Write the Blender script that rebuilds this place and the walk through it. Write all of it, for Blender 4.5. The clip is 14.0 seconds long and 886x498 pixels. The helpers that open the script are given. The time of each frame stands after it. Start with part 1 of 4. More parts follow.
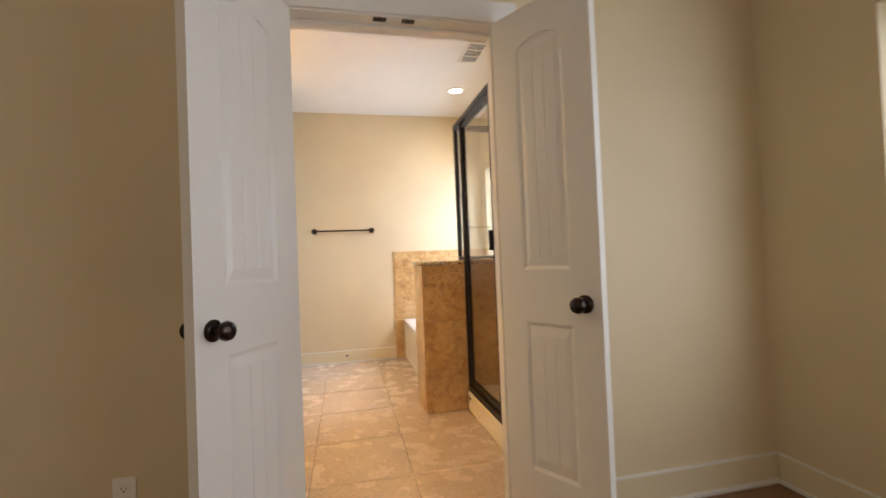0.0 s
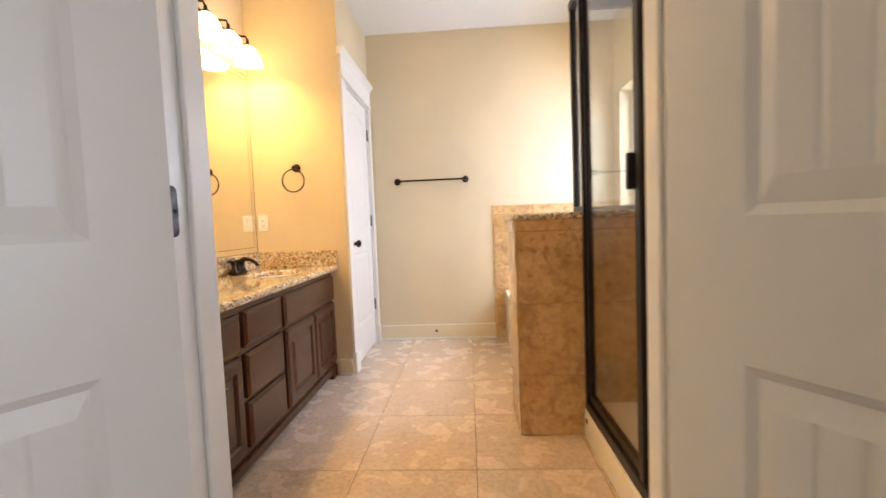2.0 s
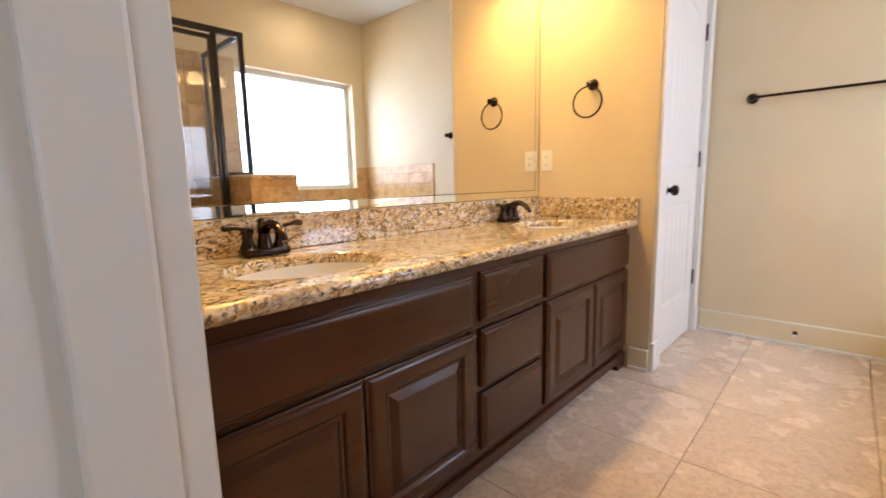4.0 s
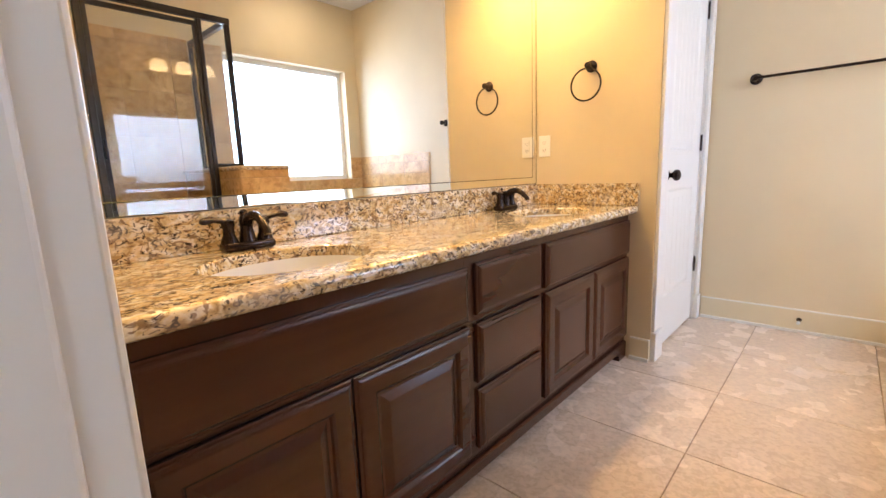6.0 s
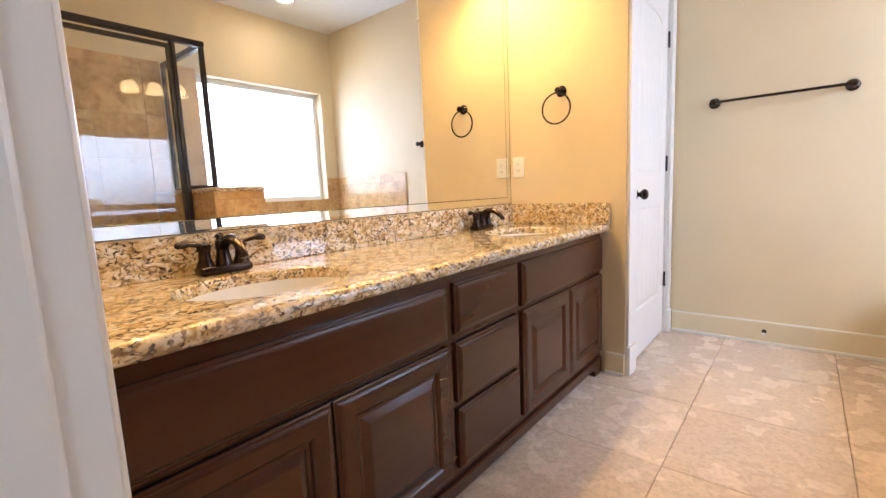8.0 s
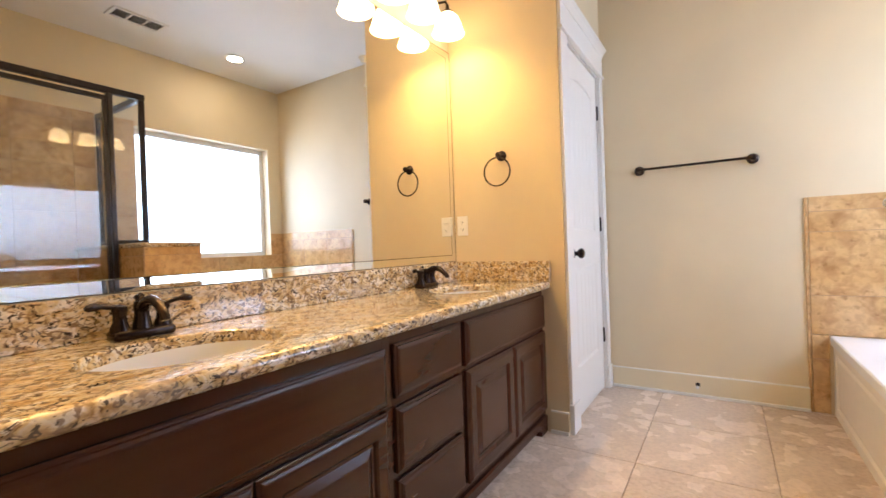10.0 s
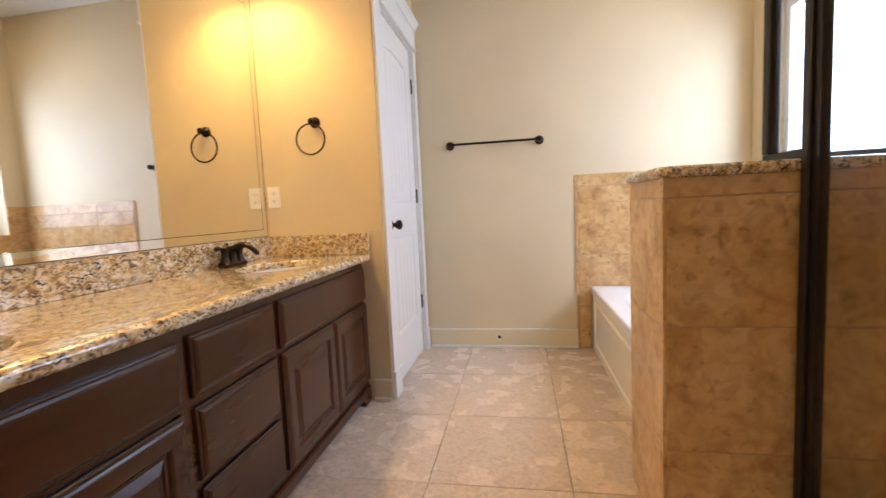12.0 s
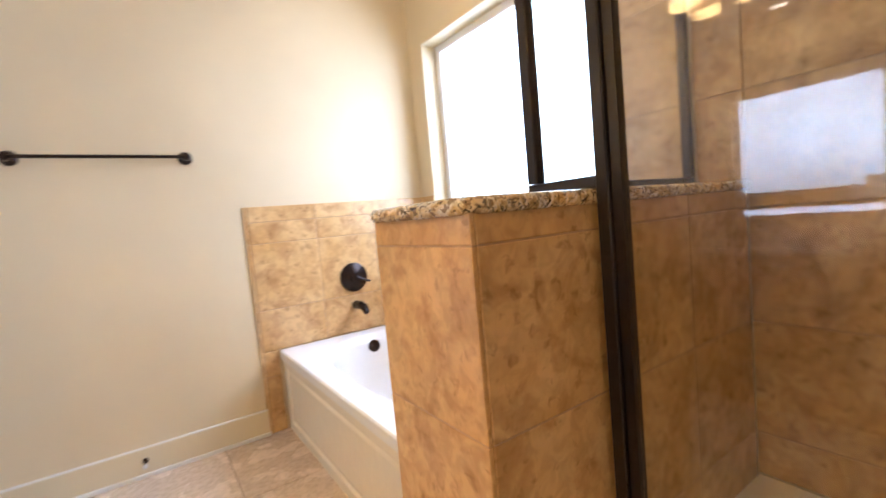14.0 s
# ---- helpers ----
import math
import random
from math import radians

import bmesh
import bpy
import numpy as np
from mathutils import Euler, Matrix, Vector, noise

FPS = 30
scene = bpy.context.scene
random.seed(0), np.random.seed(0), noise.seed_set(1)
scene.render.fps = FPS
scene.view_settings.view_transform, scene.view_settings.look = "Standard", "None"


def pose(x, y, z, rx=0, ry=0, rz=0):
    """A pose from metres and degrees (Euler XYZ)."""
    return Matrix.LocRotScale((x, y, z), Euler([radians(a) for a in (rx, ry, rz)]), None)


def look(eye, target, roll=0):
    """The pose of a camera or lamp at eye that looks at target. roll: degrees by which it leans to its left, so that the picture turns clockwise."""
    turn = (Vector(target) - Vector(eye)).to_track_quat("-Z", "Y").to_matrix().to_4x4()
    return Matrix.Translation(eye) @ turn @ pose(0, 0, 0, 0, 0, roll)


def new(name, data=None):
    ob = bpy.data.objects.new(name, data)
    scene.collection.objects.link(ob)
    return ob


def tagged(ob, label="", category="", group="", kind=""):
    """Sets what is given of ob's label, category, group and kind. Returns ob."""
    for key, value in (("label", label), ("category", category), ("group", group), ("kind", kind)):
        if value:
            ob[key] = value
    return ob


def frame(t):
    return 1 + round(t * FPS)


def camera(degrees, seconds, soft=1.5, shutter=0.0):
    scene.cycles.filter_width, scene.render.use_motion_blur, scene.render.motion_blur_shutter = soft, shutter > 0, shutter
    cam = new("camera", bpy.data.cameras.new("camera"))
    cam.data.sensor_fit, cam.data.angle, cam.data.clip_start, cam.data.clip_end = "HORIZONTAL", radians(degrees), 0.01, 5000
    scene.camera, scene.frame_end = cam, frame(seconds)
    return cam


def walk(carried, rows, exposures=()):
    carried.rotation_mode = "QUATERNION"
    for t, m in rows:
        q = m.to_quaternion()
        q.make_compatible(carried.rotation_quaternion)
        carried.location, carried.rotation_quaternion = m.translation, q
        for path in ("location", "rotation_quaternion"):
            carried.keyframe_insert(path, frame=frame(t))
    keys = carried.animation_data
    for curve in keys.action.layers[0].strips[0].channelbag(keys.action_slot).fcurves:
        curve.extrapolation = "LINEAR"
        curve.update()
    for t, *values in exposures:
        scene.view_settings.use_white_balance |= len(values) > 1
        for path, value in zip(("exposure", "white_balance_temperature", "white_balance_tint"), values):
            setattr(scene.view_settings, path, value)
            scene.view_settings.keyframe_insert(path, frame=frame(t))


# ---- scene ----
# ---- camera and walk ----
cam = camera(90.5, 14.0, 1.5, 0.4)
PATH = [
    (0, (0.358, 0.501, 1.126), (0.795, 2.452, 1.163), -2.3),
    (0.2, (0.429, 0.573, 1.105), (0.724, 2.551, 1.154), -0.9),
    (0.5, (0.531, 0.633, 1.096), (0.67, 2.627, 1.054), -1.4),
    (1, (0.573, 0.878, 1.068), (0.683, 2.872, 0.958), -2.2),
    (1.5, (0.591, 1.171, 1.066), (0.684, 3.162, 0.897), -2.4),
    (2, (0.671, 1.498, 1.071), (0.553, 3.491, 0.953), -2.3),
    (2.5, (0.668, 1.748, 1.048), (0.343, 3.714, 0.875), -2.6),
    (3, (0.602, 2.018, 1.035), (-0.002, 3.918, 0.881), -3.5),
    (3.5, (0.559, 2.176, 1.026), (-0.492, 3.867, 0.833), -2.1),
    (4, (0.515, 2.251, 1.001), (-0.828, 3.704, 0.708), -1.3),
    (4.2, (0.510, 2.262, 1.001), (-0.881, 3.665, 0.680), -1.6),
    (6.3, (0.482, 2.313, 0.992), (-0.855, 3.772, 0.652), -2.2),
    (6.5, (0.486, 2.310, 0.992), (-0.857, 3.765, 0.677), -2.2),
    (7, (0.494, 2.302, 0.998), (-0.826, 3.785, 0.715), -2.7),
    (7.5, (0.497, 2.299, 0.997), (-0.799, 3.803, 0.72), -2.6),
    (7.7, (0.494, 2.295, 0.999), (-0.788, 3.811, 0.722), -2.6),
    (9.8, (0.511, 2.315, 1.005), (-0.614, 3.968, 0.99), -1.9),
    (10.5, (0.514, 2.324, 1.024), (-0.416, 4.094, 0.968), -2.1),
    (11, (0.513, 2.342, 1.018), (-0.256, 4.185, 0.931), -2.2),
    (11.5, (0.519, 2.355, 1.014), (-0.058, 4.266, 0.894), -2.3),
    (12, (0.514, 2.365, 1.01), (0.166, 4.327, 0.835), -2.7),
    (12.5, (0.51, 2.425, 1.023), (0.399, 4.415, 0.862), -3.6),
    (13, (0.518, 2.641, 1.04), (0.694, 4.629, 0.903), -3.8),
    (13.5, (0.519, 2.844, 1.047), (1.048, 4.766, 0.89), -2.9),
    (13.8, (0.463, 2.976, 1.047), (1.385, 4.747, 0.923), -3.2),
    (14, (0.439, 3.056, 1.067), (1.565, 4.702, 0.924), -5.2),
]
# stops, white balance in kelvin, tint
EXPOSURE = [(0, 0.05, 6650, 18), (0.5, 0.25, 6230, 18), (1.0, 0.37, 6030, 18), (1.5, 0.35, 6030, 18), (2.0, 0.21, 6230, 18), (2.5, 0.07, 6130, 18.5), (3.5, -0.02, 6080, 18.5), (4.2, 0.03, 6130, 18.5),
            (7.7, 0.23, 5790, 18), (9.8, -0.03, 5860, 18), (11.0, -0.16, 5840, 18), (12, -0.22, 5940, 18), (13, -0.05, 5880, 18), (14, 0.05, 5780, 18)]
walk(cam, [(t, look(eye, target, roll)) for t, eye, target, roll in PATH], EXPOSURE)

# ---- plan, in metres ----
XL, XR = -0.849, 1.98        # mirror wall, window wall
YB, YD = 2.222, 2.36         # the two faces of the wall with the double door
YF = 5.50                   # wall with the towel bar
RW = 4.57                   # end wall of the vanity niche
XC = -0.19                  # wall with the closet door
H = 2.775
JL, JR = 0.155, 1.012       # clear opening of the double door
BXL, BXR, BYN = -2.3, 2.33, -2.6  # bedroom
HEAD = 2.085

# ---- world and light ----
world = bpy.data.worlds.new("sky")
scene.world = world
world.use_nodes = True
wn = world.node_tree.nodes
sky = wn.new("ShaderNodeTexSky")
sky.sky_type = 'NISHITA'
sky.sun_disc = False
sky.sun_elevation = radians(45)
sky.sun_rotation = radians(200)
world.node_tree.links.new(sky.outputs[0], wn["Background"].inputs[0])
wn["Background"].inputs[1].default_value = 0.1

DAY = 15.5        # glow of the daylight beyond the bathroom window
DAY_BED = 3.6    # and beyond the bedroom window in the east
GLOW_SOUTH = 2.9  # and of the unseen panel added behind the south wall
BULB = 7.6       # watts of one vanity bulb
CAN = 5.0       # watts of the recessed light
WARM = (1.0, 0.63, 0.165)


# ---- materials ----
def mat_base(name):
    m = bpy.data.materials.new(name)
    m.use_nodes = True
    nt = m.node_tree
    return m, nt, nt.nodes["Principled BSDF"]


def node(nt, kind, **values):
    n = nt.nodes.new(kind)
    for k, v in values.items():
        n.inputs[k.replace("_", " ")].default_value = v
    return n


def coords(nt, scale=1.0, per_object=False):
    tc = nt.nodes.new("ShaderNodeTexCoord")
    out = tc.outputs["Object"]
    if per_object:
        oi = nt.nodes.new("ShaderNodeObjectInfo")
        mul = nt.nodes.new("ShaderNodeVectorMath")
        mul.operation = 'SCALE'
        mul.inputs[0].default_value = (31.0, 17.0, 23.0)
        nt.links.new(oi.outputs["Random"], mul.inputs["Scale"])
        add = nt.nodes.new("ShaderNodeVectorMath")
        nt.links.new(out, add.inputs[0])
        nt.links.new(mul.outputs[0], add.inputs[1])
        out = add.outputs[0]
    mp = nt.nodes.new("ShaderNodeMapping")
    mp.inputs["Scale"].default_value = (scale,) * 3 if isinstance(scale, (int, float)) else scale
    nt.links.new(out, mp.inputs["Vector"])
    return mp.outputs[0]


def ramp(nt, fac, stops):
    r = nt.nodes.new("ShaderNodeValToRGB")
    els = r.color_ramp.elements
    while len(els) < len(stops):
        els.new(0.5)
    for e, (p, c) in zip(els, stops):
        e.position = p
        e.color = (*c, 1)
    nt.links.new(fac, r.inputs[0])
    return r.outputs[0]


def blend(nt, fac, a, b, mode='MIX'):
    n = nt.nodes.new("ShaderNodeMix")
    n.data_type = 'RGBA'
    n.blend_type = mode
    for sock, v in ((n.inputs[0], fac), (n.inputs[6], a), (n.inputs[7], b)):
        if isinstance(v, (int, float)):
            sock.default_value = v
        elif isinstance(v, tuple):
            sock.default_value = (*v, 1)
        else:
            nt.links.new(v, sock)
    return n.outputs[2]


def noise_tex(nt, vec, scale, detail=4, rough=0.55, distortion=0.0):
    n = nt.nodes.new("ShaderNodeTexNoise")
    n.inputs["Scale"].default_value = scale
    n.inputs["Detail"].default_value = detail
    n.inputs["Roughness"].default_value = rough
    n.inputs["Distortion"].default_value = distortion
    nt.links.new(vec, n.inputs["Vector"])
    return n.outputs[0]


def bump(nt, bsdf, height, strength, distance=0.002):
    b = nt.nodes.new("ShaderNodeBump")
    b.inputs["Strength"].default_value = strength
    b.inputs["Distance"].default_value = distance
    nt.links.new(height, b.inputs["Height"])
    nt.links.new(b.outputs[0], bsdf.inputs["Normal"])


def paint(name, color, rough=0.6, orange_peel=0.25, vary=0.06, size=140):
    m, nt, b = mat_base(name)
    v = coords(nt)
    big = noise_tex(nt, v, 1.7, 3)
    lo = tuple(c * (1 - vary) for c in color)
    hi = tuple(min(1, c * (1 + vary * 0.5)) for c in color)
    nt.links.new(ramp(nt, big, [(0.3, lo), (0.7, hi)]), b.inputs["Base Color"])
    b.inputs["Roughness"].default_value = rough
    bump(nt, b, noise_tex(nt, v, size, 2), orange_peel, 0.001)
    return m


def tile_material(name, light, mid, dark, rough, scale=1.0, spots=0.3, blots=0.5):
    """Soft clouds, darker blotches with ragged edges, a few small pits; each tile has its own cut."""
    m, nt, b = mat_base(name)
    v = coords(nt, scale, True)
    cloud = noise_tex(nt, v, 3.2, 2, 0.5, 0.2)
    c = ramp(nt, cloud, [(0.34, mid), (0.64, light)])
    grain = noise_tex(nt, v, 21.0, 2, 0.5, 0.6)
    c = blend(nt, 1.0, c, ramp(nt, grain, [(0.36, (0.87, 0.855, 0.83)), (0.60, (1.04, 1.04, 1.03))]), 'MULTIPLY')
    blot = noise_tex(nt, v, 8.0, 3, 0.55, 0.5)
    c = blend(nt, ramp(nt, blot, [(0.50, (0, 0, 0)), (0.70, (blots,) * 3)]), c, dark)
    pits = noise_tex(nt, v, 24.0, 2, 0.5, 0.5)
    c = blend(nt, ramp(nt, pits, [(0.60, (0, 0, 0)), (0.74, (spots,) * 3)]), c, tuple(x * 0.6 for x in dark))
    oi = nt.nodes.new("ShaderNodeObjectInfo")
    tone = ramp(nt, oi.outputs["Random"], [(0.0, (0.93, 0.92, 0.91)), (1.0, (1.0, 1.0, 1.0))])
    c = blend(nt, 1.0, c, tone, 'MULTIPLY')
    nt.links.new(c, b.inputs["Base Color"])
    rr = nt.nodes.new("ShaderNodeMapRange")
    rr.inputs["To Min"].default_value = rough - 0.05
    rr.inputs["To Max"].default_value = rough + 0.10
    nt.links.new(cloud, rr.inputs[0])
    nt.links.new(rr.outputs[0], b.inputs["Roughness"])
    bump(nt, b, pits, 0.10, 0.0012)
    return m


def granite_material():
    """Cream and gold ground with drawn-out brown and black flecks."""
    m, nt, b = mat_base("granite")
    v = coords(nt, (1.35, 0.8, 1.2))
    ground = noise_tex(nt, v, 30, 3, 0.55, 1.1)
    c = ramp(nt, ground, [(0.34, (0.42, 0.27, 0.11)), (0.44, (0.66, 0.49, 0.245)), (0.53, (0.76, 0.63, 0.40)), (0.62, (0.84, 0.78, 0.65))])
    crystal = nt.nodes.new("ShaderNodeTexVoronoi")
    crystal.inputs["Scale"].default_value = 120
    nt.links.new(v, crystal.inputs["Vector"])
    speck = ramp(nt, crystal.outputs["Color"], [(0.0, (0.62, 0.56, 0.48)), (0.5, (0.95, 0.92, 0.88)), (1.0, (1.08, 1.05, 1.0))])
    c = blend(nt, 0.6, c, speck, 'MULTIPLY')
    rust = noise_tex(nt, v, 48, 2, 0.5, 1.4)
    c = blend(nt, ramp(nt, rust, [(0.54, (0, 0, 0)), (0.605, (0.85, 0.85, 0.85))]), c, (0.20, 0.115, 0.055))
    fleck = noise_tex(nt, v, 64, 2, 0.5, 1.6)
    c = blend(nt, ramp(nt, fleck, [(0.575, (0, 0, 0)), (0.615, (0.95, 0.95, 0.95))]), c, (0.032, 0.021, 0.016))
    haze = noise_tex(nt, v, 9, 3, 0.5, 0.6)
    c = blend(nt, ramp(nt, haze, [(0.52, (0, 0, 0)), (0.68, (0.45, 0.45, 0.45))]), c, (0.48, 0.42, 0.36))
    nt.links.new(c, b.inputs["Base Color"])
    b.inputs["Roughness"].default_value = 0.09
    b.inputs["Coat Weight"].default_value = 0.3
    b.inputs["Coat Roughness"].default_value = 0.04
    return m


def wood_material():
    m, nt, b = mat_base("espresso wood")
    v = coords(nt, (1, 1, 1))
    g = noise_tex(nt, coords(nt, (9, 3, 26)), 1.0, 4, 0.55, 0.3)
    blotch = noise_tex(nt, v, 3.0, 3)
    c = ramp(nt, g, [(0.3, (0.039, 0.0118, 0.0058)), (0.7, (0.056, 0.0175, 0.0085))])
    c = blend(nt, ramp(nt, blotch, [(0.35, (0, 0, 0)), (0.7, (0.6, 0.6, 0.6))]), c, (0.066, 0.0225, 0.0112))
    nt.links.new(c, b.inputs["Base Color"])
    b.inputs["Roughness"].default_value = 0.25
    b.inputs["Specular IOR Level"].default_value = 0.5
    return m


def plain(name, color, rough=0.4, metal=0.0, vary=0.12, size=30.0):
    m, nt, b = mat_base(name)
    n = noise_tex(nt, coords(nt), size, 3)
    nt.links.new(ramp(nt, n, [(0.3, tuple(c * (1 - vary) for c in color)), (0.7, tuple(min(1, c * (1 + vary)) for c in color))]), b.inputs["Base Color"])
    b.inputs["Roughness"].default_value = rough
    b.inputs["Metallic"].default_value = metal
    return m


def glass_material():
    m = bpy.data.materials.new("clear glass")
    m.use_nodes = True
    nt = m.node_tree
    nt.nodes.clear()
    out = nt.nodes.new("ShaderNodeOutputMaterial")
    tr = nt.nodes.new("ShaderNodeBsdfTransparent")
    tr.inputs[0].default_value = (0.965, 0.98, 0.972, 1)
    gl = nt.nodes.new("ShaderNodeBsdfGlossy")
    gl.inputs["Roughness"].default_value = 0.0
    lw = nt.nodes.new("ShaderNodeLayerWeight")
    lw.inputs[0].default_value = 0.5
    pw = nt.nodes.new("ShaderNodeMath")
    pw.operation = 'POWER'
    pw.inputs[1].default_value = 5.0
    nt.links.new(lw.outputs["Facing"], pw.inputs[0])
    fr = nt.nodes.new("ShaderNodeMapRange")
    fr.inputs["To Min"].default_value = 0.04
    nt.links.new(pw.outputs[0], fr.inputs[0])
    mx = nt.nodes.new("ShaderNodeMixShader")
    nt.links.new(fr.outputs[0], mx.inputs[0])
    # a thin translucent film on the pane, slightly uneven
    film = nt.nodes.new("ShaderNodeBsdfTranslucent")
    film.inputs[0].default_value = (0.8, 0.8, 0.8, 1)
    spots = noise_tex(nt, coords(nt, (1, 1, 0.35)), 9.0, 5, 0.65)
    amount = nt.nodes.new("ShaderNodeMapRange")
    amount.inputs["From Min"].default_value = 0.3
    amount.inputs["From Max"].default_value = 0.75
    amount.inputs["To Min"].default_value = 0.018
    amount.inputs["To Max"].default_value = 0.032
    nt.links.new(spots, amount.inputs[0])
    filmed = nt.nodes.new("ShaderNodeMixShader")
    nt.links.new(amount.outputs[0], filmed.inputs[0])
    nt.links.new(tr.outputs[0], filmed.inputs[1])
    nt.links.new(film.outputs[0], filmed.inputs[2])
    nt.links.new(filmed.outputs[0], mx.inputs[1])
    nt.links.new(gl.outputs[0], mx.inputs[2])
    nt.links.new(mx.outputs[0], out.inputs[0])
    return m


def glow_material(name, stops, strength, z0, z1):
    """Sky and greenery far off, out of focus: a plain upright gradient."""
    m = bpy.data.materials.new(name)
    m.use_nodes = True
    nt = m.node_tree
    nt.nodes.clear()
    out = nt.nodes.new("ShaderNodeOutputMaterial")
    em = nt.nodes.new("ShaderNodeEmission")
    em.inputs[1].default_value = strength
    tc = nt.nodes.new("ShaderNodeTexCoord")
    sp = nt.nodes.new("ShaderNodeSeparateXYZ")
    mr = nt.nodes.new("ShaderNodeMapRange")
    mr.inputs["From Min"].default_value = z0
    mr.inputs["From Max"].default_value = z1
    nt.links.new(tc.outputs["Object"], sp.inputs[0])
    nt.links.new(sp.outputs[2], mr.inputs[0])
    nt.links.new(ramp(nt, mr.outputs[0], stops), em.inputs[0])
    nt.links.new(em.outputs[0], out.inputs[0])
    return m


def shade_material():
    m, nt, b = mat_base("lit alabaster glass")
    b.inputs["Base Color"].default_value = (0.95, 0.88, 0.74, 1)
    b.inputs["Roughness"].default_value = 0.4
    b.inputs["Emission Color"].default_value = (1.0, 0.68, 0.29, 1)
    b.inputs["Emission Strength"].default_value = 11.0
    return m


def lamp_face_material():
    m, nt, b = mat_base("lit lamp face")
    b.inputs["Emission Color"].default_value = (1.0, 0.86, 0.62, 1)
    b.inputs["Emission Strength"].default_value = 9.0
    return m


M_WALL = paint("tan wall paint", (0.69, 0.57, 0.365))
M_CEIL = paint("white ceiling paint", (0.80, 0.78, 0.74), 0.8, 0.4, 0.03, 90)
M_TRIM = paint("white trim paint", (0.78, 0.755, 0.695), 0.33, 0.04, 0.02, 60)
M_CREAM = paint("tan baseboard paint", (0.71, 0.605, 0.40), 0.4, 0.05, 0.03, 60)
M_FLOOR = tile_material("stone-look floor tile", (0.695, 0.56, 0.44), (0.665, 0.53, 0.41), (0.49, 0.37, 0.28), 0.24, 2.2, 0.16, 0.22)
M_TILE = tile_material("stone-look wall tile", (0.70, 0.465, 0.225), (0.60, 0.365, 0.148), (0.33, 0.16, 0.054), 0.15, 1.3, 0.45, 0.6)
M_GROUT = plain("tan wall grout", (0.42, 0.27, 0.14), 0.9)
M_GROUT_FLOOR = plain("brown floor grout", (0.30, 0.21, 0.145), 0.9)
M_GRANITE = granite_material()
M_WOOD = wood_material()
# espresso wood again, with the shade of the recesses put into its colour
M_WOOD_SHADED = plain("shaded espresso wood", (0.036, 0.015, 0.009), 0.55)
M_BRONZE = plain("oil-rubbed bronze", (0.032, 0.020, 0.016), 0.22, 0.7, 0.35, 60)
M_FRAME = plain("dark bronze aluminium", (0.018, 0.012, 0.010), 0.40, 0.3, 0.2, 40)
M_PORC = plain("white porcelain", (0.82, 0.81, 0.79), 0.12, 0, 0.01)
M_TUB = plain("white acrylic", (0.82, 0.82, 0.81), 0.18, 0, 0.01)
M_APRON = plain("almond acrylic apron", (0.80, 0.73, 0.60), 0.25, 0, 0.02)
M_CURB = plain("almond shower pan", (0.83, 0.76, 0.63), 0.3, 0, 0.03)
M_PLATE = plain("ivory plastic", (0.86, 0.83, 0.76), 0.35, 0, 0.01)
M_DARK = plain("dark slot", (0.02, 0.018, 0.016), 0.7)
M_GLASS = glass_material()
M_VINYL = plain("white vinyl", (0.8, 0.8, 0.79), 0.4, 0, 0.01)
# warmer and lighter than the carpet itself, to bounce warm light into the bedroom
M_CARPET = plain("brown carpet", (0.25, 0.13, 0.062), 0.95, 0, 0.5, 220)
M_CHROME = plain("chrome", (0.75, 0.75, 0.75), 0.12, 1.0, 0.02)
M_RUBBER = plain("white rubber", (0.7, 0.7, 0.68), 0.6)
M_SHADE = shade_material()
M_LIT = lamp_face_material()
M_MIRROR, _nt, _b = mat_base("silvered mirror")
_b.inputs["Base Color"].default_value = (0.90, 0.91, 0.90, 1)
_b.inputs["Metallic"].default_value = 1.0
_b.inputs["Roughness"].default_value = 0.004
M_DAY = glow_material("bright hazy daylight", [(0.0, (0.13, 0.15, 0.13)), (0.38, (0.27, 0.32, 0.36)), (0.65, (0.53, 0.63, 0.80)), (0.85, (0.70, 0.82, 1.0))], DAY, -0.2, 2.4)
M_DAYB = glow_material("bright bedroom daylight", [(0.0, (0.78, 0.85, 0.90)), (1.0, (0.74, 0.84, 0.95))], DAY_BED, 0.5, 2.3)
M_GLOW_SOUTH = glow_material("added warm south glow", [(0.0, (0.80, 0.72, 0.58)), (1.0, (1.0, 0.92, 0.78))], GLOW_SOUTH, 0.3, 2.3)

# ---- building helpers ----
ORIGIN = {}


def bm_new():
    return bmesh.new()


def box(bm, x0, x1, y0, y1, z0, z1):
    vs = [bm.verts.new((x, y, z)) for x in (x0, x1) for y in (y0, y1) for z in (z0, z1)]
    for f in ((0, 1, 3, 2), (4, 6, 7, 5), (0, 4, 5, 1), (2, 3, 7, 6), (0, 2, 6, 4), (1, 5, 7, 3)):
        bm.faces.new([vs[i] for i in f])
    return vs


def soft_box(x0, x1, y0, y1, z0, z1, r=0.003, seg=2):
    bm = bm_new()
    box(bm, x0, x1, y0, y1, z0, z1)
    bmesh.ops.bevel(bm, geom=bm.edges[:], offset=r, segments=seg, affect='EDGES', profile=0.5)
    return bm


def ring_verts(bm, pts):
    return [bm.verts.new(p) for p in pts]


def bridge(bm, a, b, closed=True):
    n = len(a)
    for i in range(n if closed else n - 1):
        j = (i + 1) % n
        bm.faces.new((a[i], a[j], b[j], b[i]))


